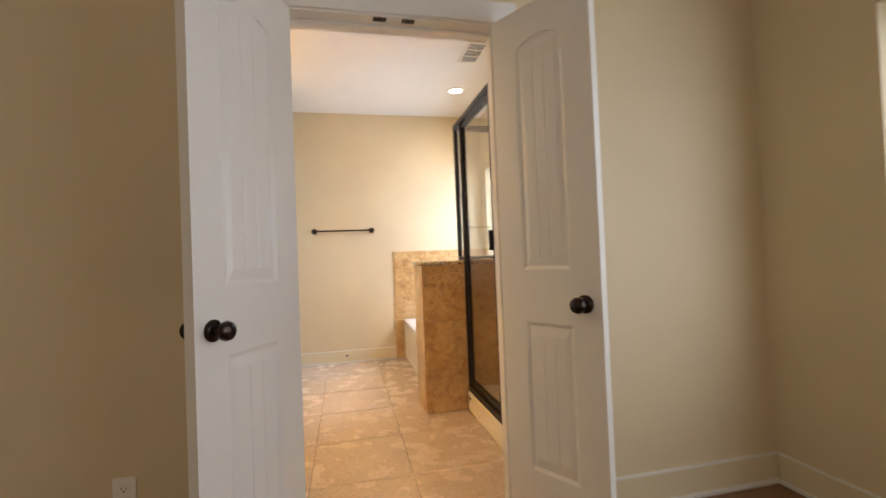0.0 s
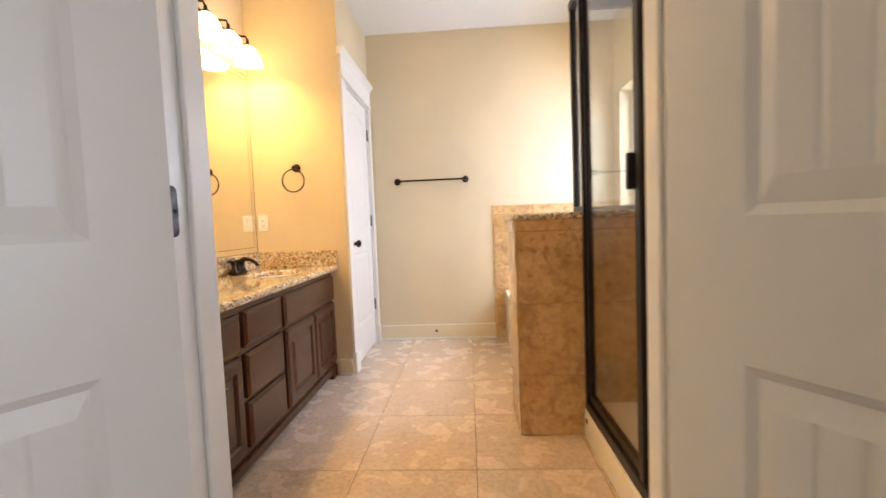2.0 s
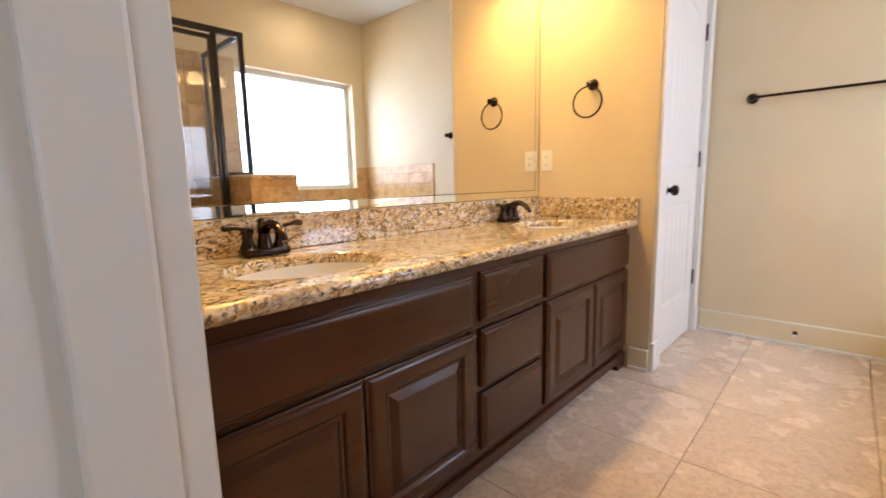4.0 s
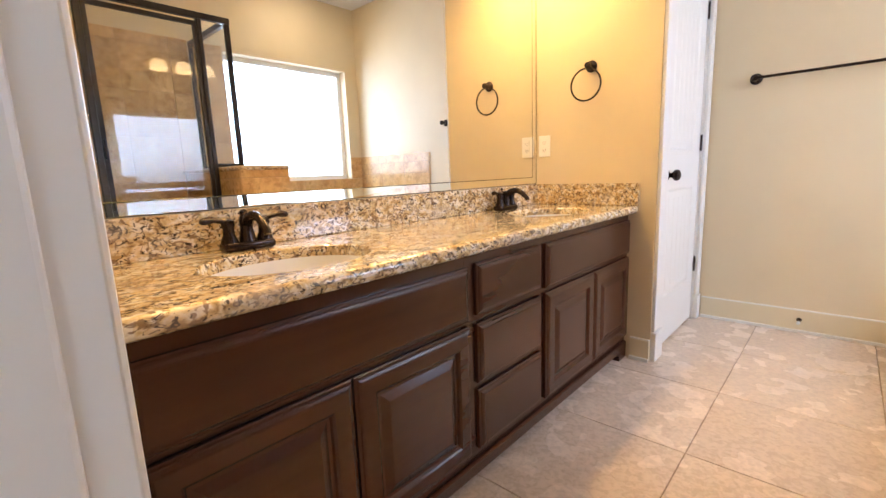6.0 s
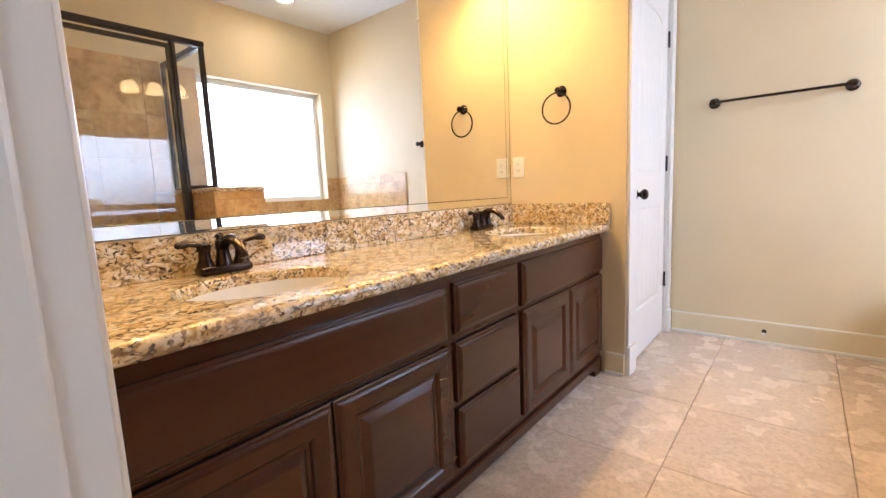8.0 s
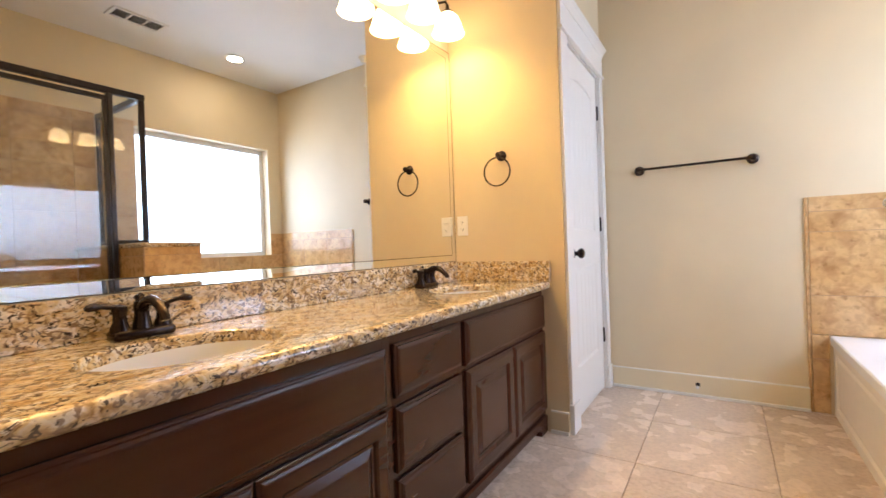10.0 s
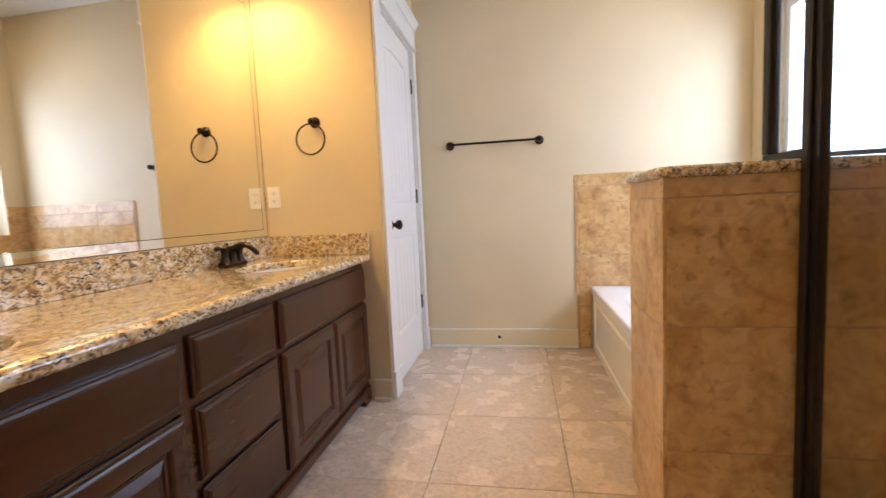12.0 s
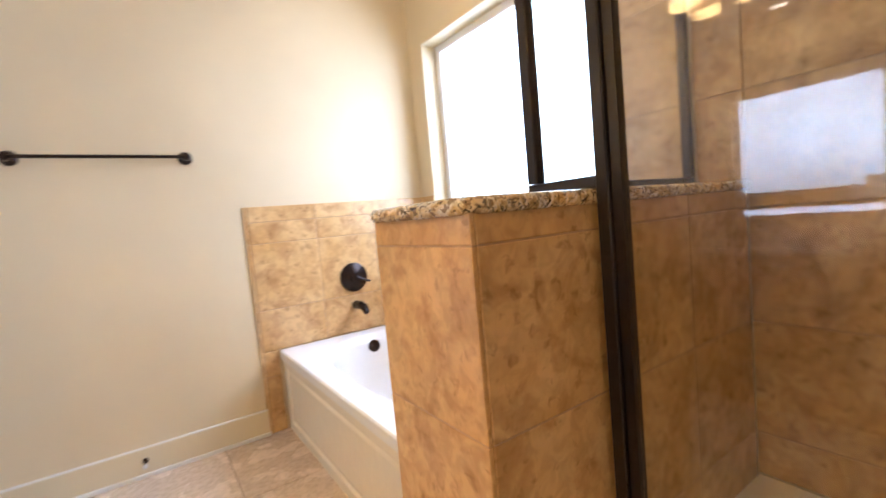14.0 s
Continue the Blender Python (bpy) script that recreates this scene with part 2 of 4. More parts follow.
def lathe(bm, profile, origin=(0, 0, 0), axis='z', n=20):
    """Turn (radius, height) pairs round an axis."""
    o = Vector(origin)
    rings = []
    for r, h in profile:
        pts = []
        for i in range(n):
            a = 2 * math.pi * i / n
            c, s = math.cos(a) * max(r, 1e-4), math.sin(a) * max(r, 1e-4)
            p = {'z': (c, s, h), 'y': (s, h, c), 'x': (h, c, s), '-y': (c, -h, s), '-x': (-h, s, c)}[axis]
            pts.append(o + Vector(p))
        rings.append(ring_verts(bm, pts))
    for a, b in zip(rings, rings[1:]):
        bridge(bm, a, b)
    bm.faces.new(rings[0][::-1])
    bm.faces.new(rings[-1])


def tube(bm, pts, r, n=12, closed=False):
    """A round bar along points; r is one radius or one per point."""
    pts = [Vector(p) for p in pts]
    rad = r if isinstance(r, (list, tuple)) else [r] * len(pts)
    rings = []
    up = Vector((0.123, 0.35, 0.93)).normalized()
    for i, p in enumerate(pts):
        a = pts[i - 1] if (i or closed) else p
        b = pts[(i + 1) % len(pts)] if (i < len(pts) - 1 or closed) else p
        d = (b - a).normalized()
        side = d.cross(up).normalized()
        top = side.cross(d)
        rings.append(ring_verts(bm, [p + side * math.cos(2 * math.pi * k / n) * rad[i] + top * math.sin(2 * math.pi * k / n) * rad[i] for k in range(n)]))
    for a, b in zip(rings, rings[1:]):
        bridge(bm, a, b)
    if closed:
        bridge(bm, rings[-1], rings[0])
    else:
        bm.faces.new(rings[0][::-1])
        bm.faces.new(rings[-1])


def prism(bm, outline, lo, hi, axis='x'):
    """Extrude a 2D outline along an axis."""
    def at(u, v, w):
        return {'x': (w, u, v), 'y': (u, w, v), 'z': (u, v, w)}[axis]
    a = ring_verts(bm, [at(u, v, lo) for u, v in outline])
    b = ring_verts(bm, [at(u, v, hi) for u, v in outline])
    bridge(bm, a, b)
    bm.faces.new(a[::-1])
    bm.faces.new(b)


def mesh_from(bm, name, material, smooth=False):
    bmesh.ops.recalc_face_normals(bm, faces=bm.faces[:])
    me = bpy.data.meshes.new(name)
    bm.to_mesh(me)
    bm.free()
    me.materials.append(material)
    if smooth:
        me.shade_smooth()
        me.set_sharp_from_angle(angle=radians(38))
    return me


def thing(name, at=(0, 0, 0), label="", category="", group="", kind="", local=None):
    """An Empty at the base of a thing. Its parts are given in world places, or about its own base when local is a pose."""
    ob = new(name)
    ob.empty_display_size = 0.05
    if local is None:
        ob.location = at
        ORIGIN[ob] = Vector(at)
    else:
        ob.matrix_basis = local
        ORIGIN[ob] = Vector((0, 0, 0))
    return tagged(ob, label, category, group, kind)


def part(name, bm, material, parent, label="", smooth=False):
    o = ORIGIN[parent]
    for v in bm.verts:
        v.co -= o
    ob = new(name, mesh_from(bm, name, material, smooth))
    ob.parent = parent
    ORIGIN[ob] = o
    if label:
        tagged(ob, label)
    return ob


def solid(name, bm, material, label, category, kind="structure", smooth=False):
    return tagged(new(name, mesh_from(bm, name, material, smooth)), label, category, "", kind)


# ---- walls, floors, ceilings ----
def boxes_bm(*list_of):
    bm = bm_new()
    for b in list_of:
        box(bm, *b)
    return bm


def wall_hole(x0, x1, y0, y1, z0, z1, ya, yb, za, zb):
    """A wall along y with one window hole."""
    bm = bm_new()
    rings = []
    for x in (x0, x1):
        rings.append((ring_verts(bm, [(x, y0, z0), (x, y1, z0), (x, y1, z1), (x, y0, z1)]), ring_verts(bm, [(x, ya, za), (x, yb, za), (x, yb, zb), (x, ya, zb)])))
    (o0, i0), (o1, i1) = rings
    for a, b in ((o0, i0), (o1, i1), (o0, o1), (i0, i1)):
        bridge(bm, a, b)
    return bm


def wall_doorway(axis, lo, hi, u0, u1, ua, ub, head, top):
    """A wall with a doorway down to the floor."""
    bm = bm_new()
    def at(u, z, w):
        return (w, u, z) if axis == 'x' else (u, w, z)
    grids = []
    for w in (lo, hi):
        grids.append([[bm.verts.new(at(u, z, w)) for z in (0, head, top)] for u in (u0, ua, ub, u1)])
    for g in grids:
        for a in (0, 1, 2):
            for b in (0, 1):
                if (a, b) != (1, 0):
                    bm.faces.new((g[a][b], g[a + 1][b], g[a + 1][b + 1], g[a][b + 1]))
    rim = [(0, 0), (1, 0), (1, 1), (2, 1), (2, 0), (3, 0), (3, 1), (3, 2), (2, 2), (1, 2), (0, 2), (0, 1)]
    bridge(bm, [grids[0][a][b] for a, b in rim], [grids[1][a][b] for a, b in rim])
    return bm


T = 0.12
WY0, WY1, WZ0, WZ1 = 4.057, 5.345, 0.975, 2.12      # bathroom window opening
BWY0, BWY1, BWZ0, BWZ1 = -0.75, 1.725, 0.60, 2.01   # bedroom window opening
SWX0, SWX1, SWZ0, SWZ1 = -1.9, -0.2, 0.70, 2.10         # unseen opening added in the south wall
XRO = XR + 0.16

solid("wall_door", wall_doorway('y', YB, YD, BXL - T, BXR + 0.15, JL - 0.02, JR + 0.02, HEAD + 0.02, H),
      M_WALL, "tan painted wall round the double doorway", "wall")
solid("wall_mirror", boxes_bm((XL - T, XL, YD, RW + T, 0, H)), M_WALL, "tan painted wall behind the vanity mirror", "wall")
solid("wall_niche_end", boxes_bm((XL, XC, RW, RW + T, 0, H)), M_WALL, "tan painted end wall of the vanity niche", "wall")
CY0, CY1 = 4.675, 5.425
solid("wall_closet", wall_doorway('x', XC - T, XC, RW + T, YF, CY0, CY1, 2.125, H), M_WALL,
      "tan painted wall with the closet door", "wall")
solid("wall_north", boxes_bm((XC - T, XRO, YF, YF + T, 0, H)), M_WALL, "tan painted wall with the towel bar", "wall")
solid("wall_window", wall_hole(XR, XRO, YD, YF, 0, H, WY0, WY1, WZ0, WZ1), M_WALL,
      "tan painted outer wall with the bathroom window", "wall")
solid("wall_closet_back", boxes_bm((-1.1, XC - T, YF, YF + T, 0, H), (-1.1, -0.98, RW + T, YF, 0, H)), M_WALL, "plain closet walls behind the door", "wall")
solid("ceiling", boxes_bm((-1.1, XRO, YD, YF + T, H, H + 0.1)), M_CEIL, "white textured bathroom ceiling", "ceiling")
solid("ceiling_bedroom", boxes_bm((BXL - T, BXR + 0.15, BYN - T, YD, H, H + 0.1)), M_CEIL, "white bedroom ceiling", "ceiling")
solid("floor_bedroom", boxes_bm((BXL - T, BXR + 0.15, BYN - T, 2.3135, -0.1, 0)), M_CARPET, "dark brown carpet of the bedroom", "floor")
solid("wall_bedroom_east", wall_hole(BXR, BXR + 0.15, BYN, YB, 0, H, BWY0, BWY1, BWZ0, BWZ1), M_WALL,
      "tan painted bedroom wall with a window", "wall")
solid("wall_bedroom_west", boxes_bm((BXL - T, BXL, BYN, YB, 0, H)), M_WALL, "tan painted bedroom wall", "wall")
solid("wall_bedroom_south", boxes_bm((BXL - T, SWX0, BYN - T, BYN, 0, H), (SWX1, BXR + 0.15, BYN - T, BYN, 0, H), (SWX0, SWX1, BYN - T, BYN, 0, SWZ0), (SWX0, SWX1, BYN - T, BYN, SWZ1, H)),
      M_WALL, "tan painted bedroom wall with an unseen added opening", "wall")


# ---- windows and the daylight beyond ----
def window(name, x, xo, y0, y1, z0, z1, mat_day, label, out):
    w = thing(name, (x + 0.1, (y0 + y1) / 2, z0), label, "window", "", "structure")
    f = 0.045
    xa, xb = xo - 0.06, xo - 0.015
    bm = boxes_bm((xa, xb, y0, y0 + f, z0, z1), (xa, xb, y1 - f, y1, z0, z1), (xa, xb, y0 + f, y1 - f, z0, z0 + f), (xa, xb, y0 + f, y1 - f, z1 - f, z1))
    part("window_frame", bm, M_VINYL, w, "white vinyl window frame")
    pane = part("pane", boxes_bm((xa + 0.02, xa + 0.026, y0 + f, y1 - f, z0 + f, z1 - f)), M_GLASS, w, "clear window pane")
    pane.visible_shadow = False
    bm = bm_new()
    xs = xo + out
    vs = ring_verts(bm, [(xs, y0 - 2 * out, z0 - 1.6 * out), (xs, y1 + 2 * out, z0 - 1.6 * out), (xs, y1 + 2 * out, z1 + 1.6 * out), (xs, y0 - 2 * out, z1 + 1.6 * out)])
    bm.faces.new(vs)
    solid("backdrop", bm, mat_day, "hazy bright daylight outside the window", "backdrop")


window("window_1", XR, XRO, WY0, WY1, WZ0, WZ1, M_DAY, "large square window with white frame above the bathtub", 0.75)
window("window_2", BXR, BXR + 0.15, BWY0, BWY1, BWZ0, BWZ1, M_DAYB, "bedroom window with white frame", 0.25)
# unseen glowing panel, added to account for the bedroom's warm light from behind
bm = bm_new()
bm.faces.new(ring_verts(bm, [(SWX0 - 0.4, BYN - T - 0.2, SWZ0 - 0.3), (SWX1 + 0.4, BYN - T - 0.2, SWZ0 - 0.3), (SWX1 + 0.4, BYN - T - 0.2, SWZ1 + 0.3), (SWX0 - 0.4, BYN - T - 0.2, SWZ1 + 0.3)]))
solid("backdrop", bm, M_GLOW_SOUTH, "unseen warm glow panel added outside the bedroom", "backdrop")


# ---- baseboards ----
def baseboard(name, p0, p1, normal, material=M_CREAM, h=0.14, label="tan painted baseboard with a white top bead"):
    """Along a wall from p0 to p1 (x, y); normal points into the room."""
    (ax, ay), (bx, by) = p0, p1
    nx, ny = normal

    def slab(d0, d1, z0, z1):
        xs = sorted((ax + nx * d0, bx + nx * d1)) if nx else sorted((ax, bx))
        ys = sorted((ay + ny * d0, by + ny * d1)) if ny else sorted((ay, by))
        return boxes_bm((xs[0], xs[1], ys[0], ys[1], z0, z1))
    b = tagged(new(name, mesh_from(slab(0.0, 0.014, 0.0, h - 0.007), name, material)), label, "baseboard", "", "structure")
    ORIGIN[b] = Vector((0, 0, 0))
    part("top_bead", slab(0.0, 0.0125, h - 0.0068, h), M_TRIM, b, "white top bead")
    part("shoe_moulding", slab(0.0142, 0.026, 0.0045, 0.021), M_TRIM, b, "white shoe moulding")
    return b


baseboard("baseboard_north", (XC + 0.03, YF), (0.893, YF), (0, -1))
baseboard("baseboard_niche", (-0.285, RW), (XC - 0.001, RW), (0, -1), h=0.12)
baseboard("baseboard_bedroom_1", (BXL, YB), (JL - 0.09, YB), (0, -1))
baseboard("baseboard_bedroom_2", (JR + 0.09, YB), (BXR, YB), (0, -1))
baseboard("baseboard_bedroom_3", (BXR, BYN), (BXR, YB - 0.025), (-1, 0))
baseboard("baseboard_bedroom_4", (BXL, BYN), (BXL, YB - 0.025), (1, 0))



# ---- double doorway: jambs, casing, leaves ----
def jamb_set():
    d = thing("door_frame", ((JL + JR) / 2, YB, 0), "white painted jambs and casing of the double doorway", "door frame", "", "structure")
    y0, y1 = YB - 0.004, YD + 0.004
    for name, xa, xb, s in (("jamb", JL - 0.02, JL, 1), ("jamb", JR, JR + 0.02, -1)):
        part(name, boxes_bm((xa, xb, y0, y1, 0, HEAD + 0.02)), M_TRIM, d)
        xs = (xb, xb + 0.011) if s > 0 else (xa - 0.011, xa)
        part("door_stop_strip", soft_box(xs[0], xs[1], y0 + 0.064, y0 + 0.120, 0.006, HEAD, 0.004), M_TRIM, d)
    part("head_jamb", boxes_bm((JL, JR, y0, y1, HEAD, HEAD + 0.02)), M_TRIM, d)
    part("door_stop_strip", soft_box(JL + 0.011, JR - 0.011, y0 + 0.064, y0 + 0.120, HEAD - 0.011, HEAD, 0.004), M_TRIM, d)
    for xa, xb in ((JL - 0.085, JL - 0.019), (JR + 0.019, JR + 0.085)):
        for ya, yb in ((YB - 0.017, YB - 0.0045), (YD + 0.0045, YD + 0.013)):
            part("casing", soft_box(xa, xb, ya, yb, 0.001, HEAD + 0.006, 0.004), M_TRIM, d)
    for ya, yb in ((YB - 0.017, YB - 0.0045), (YD + 0.0045, YD + 0.013)):
        part("head_casing", soft_box(JL - 0.085, JR + 0.085, ya, yb, HEAD + 0.007, HEAD + 0.095, 0.004), M_TRIM, d)
    for x in (0.526, 0.640):
        c = part("ball_catch_plate", soft_box(x - 0.026, x + 0.026, YB + 0.006, YB + 0.034, HEAD - 0.003, HEAD + 0.002, 0.001), M_BRONZE, d, "dark bronze ball catch plate")
        bm = bm_new()
        lathe(bm, [(0.002, HEAD - 0.009), (0.006, HEAD - 0.007), (0.007, HEAD - 0.002)], (x, YB + 0.02, 0), 'z', 10)
        part("ball", bm, M_BRONZE, c, smooth=True)
    return d


frame_plate = jamb_set()


def frame_ring(bm, o, i, ya, yb):
    """A sloped border between two rectangles (x0, x1, z0, z1) at depths ya and yb."""
    def corners(r, y):
        return [(r[0], y, r[2]), (r[1], y, r[2]), (r[1], y, r[3]), (r[0], y, r[3])]
    bridge(bm, ring_verts(bm, corners(o, ya)), ring_verts(bm, corners(i, yb)))


def plank_panel(bm, x0, x1, z0, z1, y_face, s, planks):
    """A raised field of planks with grooves inside a moulded recess. s: the way it faces."""
    m = 0.014
    yr = y_face - s * 0.007
    frame_ring(bm, (x0, x1, z0, z1), (x0 + m, x1 - m, z0 + m, z1 - m), y_face, yr)
    frame_ring(bm, (x0 + m, x1 - m, z0 + m, z1 - m), (x0 + m + 0.02, x1 - m - 0.02, z0 + m + 0.035, z1 - m - 0.035), yr, y_face - s * 0.0015)
    a, b = x0 + m + 0.02, x1 - m - 0.02
    za, zb = z0 + m + 0.035, z1 - m - 0.035
    w = (b - a) / planks
    yf = y_face - s * 0.0015
    g = 0.006
    for k in range(planks):
        xa, xb = a + w * k + (g if k else 0), a + w * (k + 1) - (g if k < planks - 1 else 0)
        bm.faces.new(ring_verts(bm, [(xa, yf, za), (xb, yf, za), (xb, yf, zb), (xa, yf, zb)]))
        if k < planks - 1:
            mid = a + w * (k + 1)
            yg = yf - s * 0.0032
            bm.faces.new(ring_verts(bm, [(xb, yf, za), (mid, yg, za), (mid, yg, zb), (xb, yf, zb)]))
            bm.faces.new(ring_verts(bm, [(mid, yg, za), (mid + g, yf, za), (mid + g, yf, zb), (mid, yg, zb)]))


def leaf_bm(w, h, side, planks, panels, stile):
    """A moulded leaf from x 0 (hinges) to w; its thickness lies on the given side of y 0."""
    t = 0.035
    ya, yb = (-t, 0.0) if side < 0 else (0.0, t)
    bm = bm_new()
    x0, x1 = stile, w - stile
    (la, lb), (ua, ub) = panels
    z0 = 0.008
    for r in ((0, x0, z0, h), (x1, w, z0, h), (x0, x1, z0, la), (x0, x1, lb, ua), ):
        box(bm, r[0], r[1], ya, yb, r[2], r[3])
    box(bm, x0, x1, ya, yb, ub, h)
    rise = 0.035
    for s, yf in ((1, yb), (-1, ya)):
        plank_panel(bm, x0, x1, la, lb, yf, s, planks)
        plank_panel(bm, x0, x1, ua, ub, yf, s, planks)
        # bowed upper corners of the tall panel
        n = 10
        for half in (0, 1):
            pts = []
            for i in range(n // 2 + 1):
                u = i / n if half == 0 else 1 - i / n
                pts.append((x0 + (x1 - x0) * u, ub - rise + rise * math.sin(math.pi * u)))
            xc = x0 if half == 0 else x1
            pts.append((xc, ub))
            prism(bm, pts, min(yf, yf - s * 0.007), max(yf, yf - s * 0.007), 'y')
    return bm


def knob_parts(parent, x, z, side, t=0.035, material=M_BRONZE, both=True):
    faces = []
    if side < 0:
        faces = [(0.0, 'y'), (-t, '-y')]
    else:
        faces = [(0.0, '-y'), (t, 'y')]
    for y, ax in faces if both else faces[:1]:
        bm = bm_new()
        lathe(bm, [(0.0, 0.0), (0.032, 0.0), (0.032, 0.004), (0.026, 0.010), (0.013, 0.013), (0.0115, 0.026), (0.017, 0.031),
                   (0.0265, 0.040), (0.0285, 0.050), (0.025, 0.060), (0.015, 0.066), (0.0, 0.068)], (x, y, z), ax, 28)
        part("knob", bm, material, parent, "round oil-rubbed bronze knob", True)


def hinge_part(parent, z, y, x=0.0, tall=0.09, name="hinge"):
    bm = bm_new()
    lathe(bm, [(0.0, z - tall / 2), (0.006, z - tall / 2), (0.006, z + tall / 2), (0.003, z + tall / 2 + 0.006), (0.0, z + tall / 2 + 0.008)], (x, y, 0), 'z', 12)
    return part(name, bm, M_BRONZE, parent, "oil-rubbed bronze hinge", True)


def entry_leaf(name, hinge_xy, angle, side, label, w):
    d = thing(name, label=label, category="door", kind="structure", local=pose(hinge_xy[0], hinge_xy[1], 0, 0, 0, angle))
    part("door_leaf", leaf_bm(w, HEAD - 0.012, side, 3, ((0.30, 0.866), (1.065, 1.95)), 0.112), M_TRIM, d)
    knob_parts(d, w - 0.062, 0.945, side)
    for z in (0.30, 1.11, 1.86):
        h = hinge_part(d, z, -0.007 if side > 0 else 0.007, -0.004)
    return d


HL, HR = (JL + 0.004, YB - 0.013), (JR - 0.004, YB - 0.013)
entry_leaf("door_1", HL, -120.5, 1, "white moulded double door leaf standing open, bronze knob", 0.456)
entry_leaf("door_2", HR, -61.0, -1, "white moulded double door leaf standing open, bronze knob", 0.432)
for xj, s in ((JL, 1), (JR, -1)):
    for z in (0.30, 1.11, 1.86):
        bm = bm_new()
        r, hh = 0.012, 0.045
        ya, yb = YB - 0.003, YB + 0.033
        out = [(ya, z - hh), (yb - r, z - hh)] + [(yb - r + r * math.sin(a), z - hh + r - r * math.cos(a)) for a in (0.5, 1.0, 1.4)]
        out += [(yb, z - hh + r), (yb, z + hh - r)] + [(yb - r + r * math.cos(a), z + hh - r + r * math.sin(a)) for a in (0.3, 0.7, 1.2)] + [(yb - r, z + hh), (ya, z + hh)]
        prism(bm, out, min(xj - s * 0.001, xj + s * 0.002), max(xj - s * 0.001, xj + s * 0.002), 'x')
        pl = part("hinge_leaf", bm, M_BRONZE, frame_plate, "oil-rubbed bronze hinge leaf")
        for yy, zz in ((YB + 0.012, z + 0.03), (YB + 0.024, z), (YB + 0.012, z - 0.03)):
            bm = bm_new()
            lathe(bm, [(0.0, 0.0), (0.0045, 0.0), (0.0035, 0.0012), (0.0, 0.0012)], (xj + s * 0.002, yy, zz), 'x' if s > 0 else '-x', 10)
            part("screw", bm, M_DARK, pl, smooth=True)

# ---- closet door ----
def closet_door():
    f = thing("door_frame", (XC, (CY0 + CY1) / 2, 0), "white painted casing with crowned header round the closet door", "door frame", "", "structure")
    for ya, yb in ((CY0, CY0 + 0.018), (CY1 - 0.018, CY1)):
        part("jamb", boxes_bm((XC - T + 0.002, XC - 0.001, ya, yb, 0, 2.107)), M_TRIM, f)
    part("head_jamb", boxes_bm((XC - T + 0.002, XC - 0.001, CY0, CY1, 2.107, 2.125)), M_TRIM, f)
    for ya, yb in ((RW + 0.006, CY0 + 0.012), (CY1 - 0.012, YF - 0.016)):
        part("casing", soft_box(XC + 0.0005, XC + 0.018, ya, yb, 0.16, 2.112, 0.004), M_TRIM, f)
        part("plinth_block", soft_box(XC + 0.0005, XC + 0.026, ya - 0.004, yb + 0.002, 0.004, 0.158, 0.004), M_TRIM, f)
    part("header_board", soft_box(XC + 0.0005, XC + 0.020, RW + 0.004, YF - 0.014, 2.130, 2.262, 0.003), M_TRIM, f)
    part("fillet", soft_box(XC + 0.0005, XC + 0.030, RW - 0.002, YF - 0.008, 2.113, 2.129, 0.005), M_TRIM, f)
    bm = bm_new()
    out = [(XC + 0.0005, 2.263), (XC + 0.022, 2.263), (XC + 0.026, 2.275), (XC + 0.040, 2.296), (XC + 0.048, 2.303), (XC + 0.048, 2.316), (XC + 0.0005, 2.316)]
    prism(bm, out, RW - 0.02, YF - 0.004, 'y')
    part("crown", bm, M_TRIM, f)
    d = thing("door_3", label="closed white moulded two-panel closet door with bronze knob", category="door", kind="structure", local=pose(XC - 0.014, CY1 - 0.020, 0.006, 0, 0, -90))
    w = CY1 - CY0 - 0.040
    part("door_leaf", leaf_bm(w, 2.097, -1, 5, ((0.28, 0.86), (1.06, 1.96)), 0.115), M_TRIM, d)
    knob_parts(d, w - 0.065, 0.935, -1, both=False)
    for z in (0.36, 1.11, 1.86):
        hinge_part(d, z, 0.008, -0.002)


closet_door()

# ---- vanity ----
VF = -0.318           # face frame plane
VY0, VY1 = 2.392, RW - 0.004
CT0, CT1 = 0.760, 0.800
CFRONT = -0.272
vanity = thing("vanity_cabinet", (-0.55, 3.5, 0), "dark espresso wooden double vanity with raised panel doors", "cabinet")
S1, S2, S3, S4 = 2.435, 3.285, 3.703, 4.56
bm = bm_new()
for r in ((XL + 0.003, VF - 0.02, VY0, VY0 + 0.018, 0.085, 0.7595), (XL + 0.003, VF - 0.02, VY1 - 0.018, VY1, 0.085, 0.7595), (XL + 0.003, XL + 0.015, VY0 + 0.018, VY1 - 0.018, 0.085, 0.7595),
          (XL + 0.015, VF - 0.02, VY0 + 0.018, VY1 - 0.018, 0.085, 0.103)):
    box(bm, *r)
box(bm, VF - 0.0245, VF - 0.0198, VY0 + 0.018, VY1 - 0.018, 0.104, 0.7594)
part("carcass", bm, M_WOOD_SHADED, vanity)
bm = bm_new()
for y0, y1 in ((VY0, S1 + 0.012), (S2 - 0.018, S2 + 0.032), (S3 - 0.022, S3 + 0.030), (S4 - 0.012, VY1)):
    box(bm, VF - 0.0195, VF, y0, y1, 0.07, 0.7595)
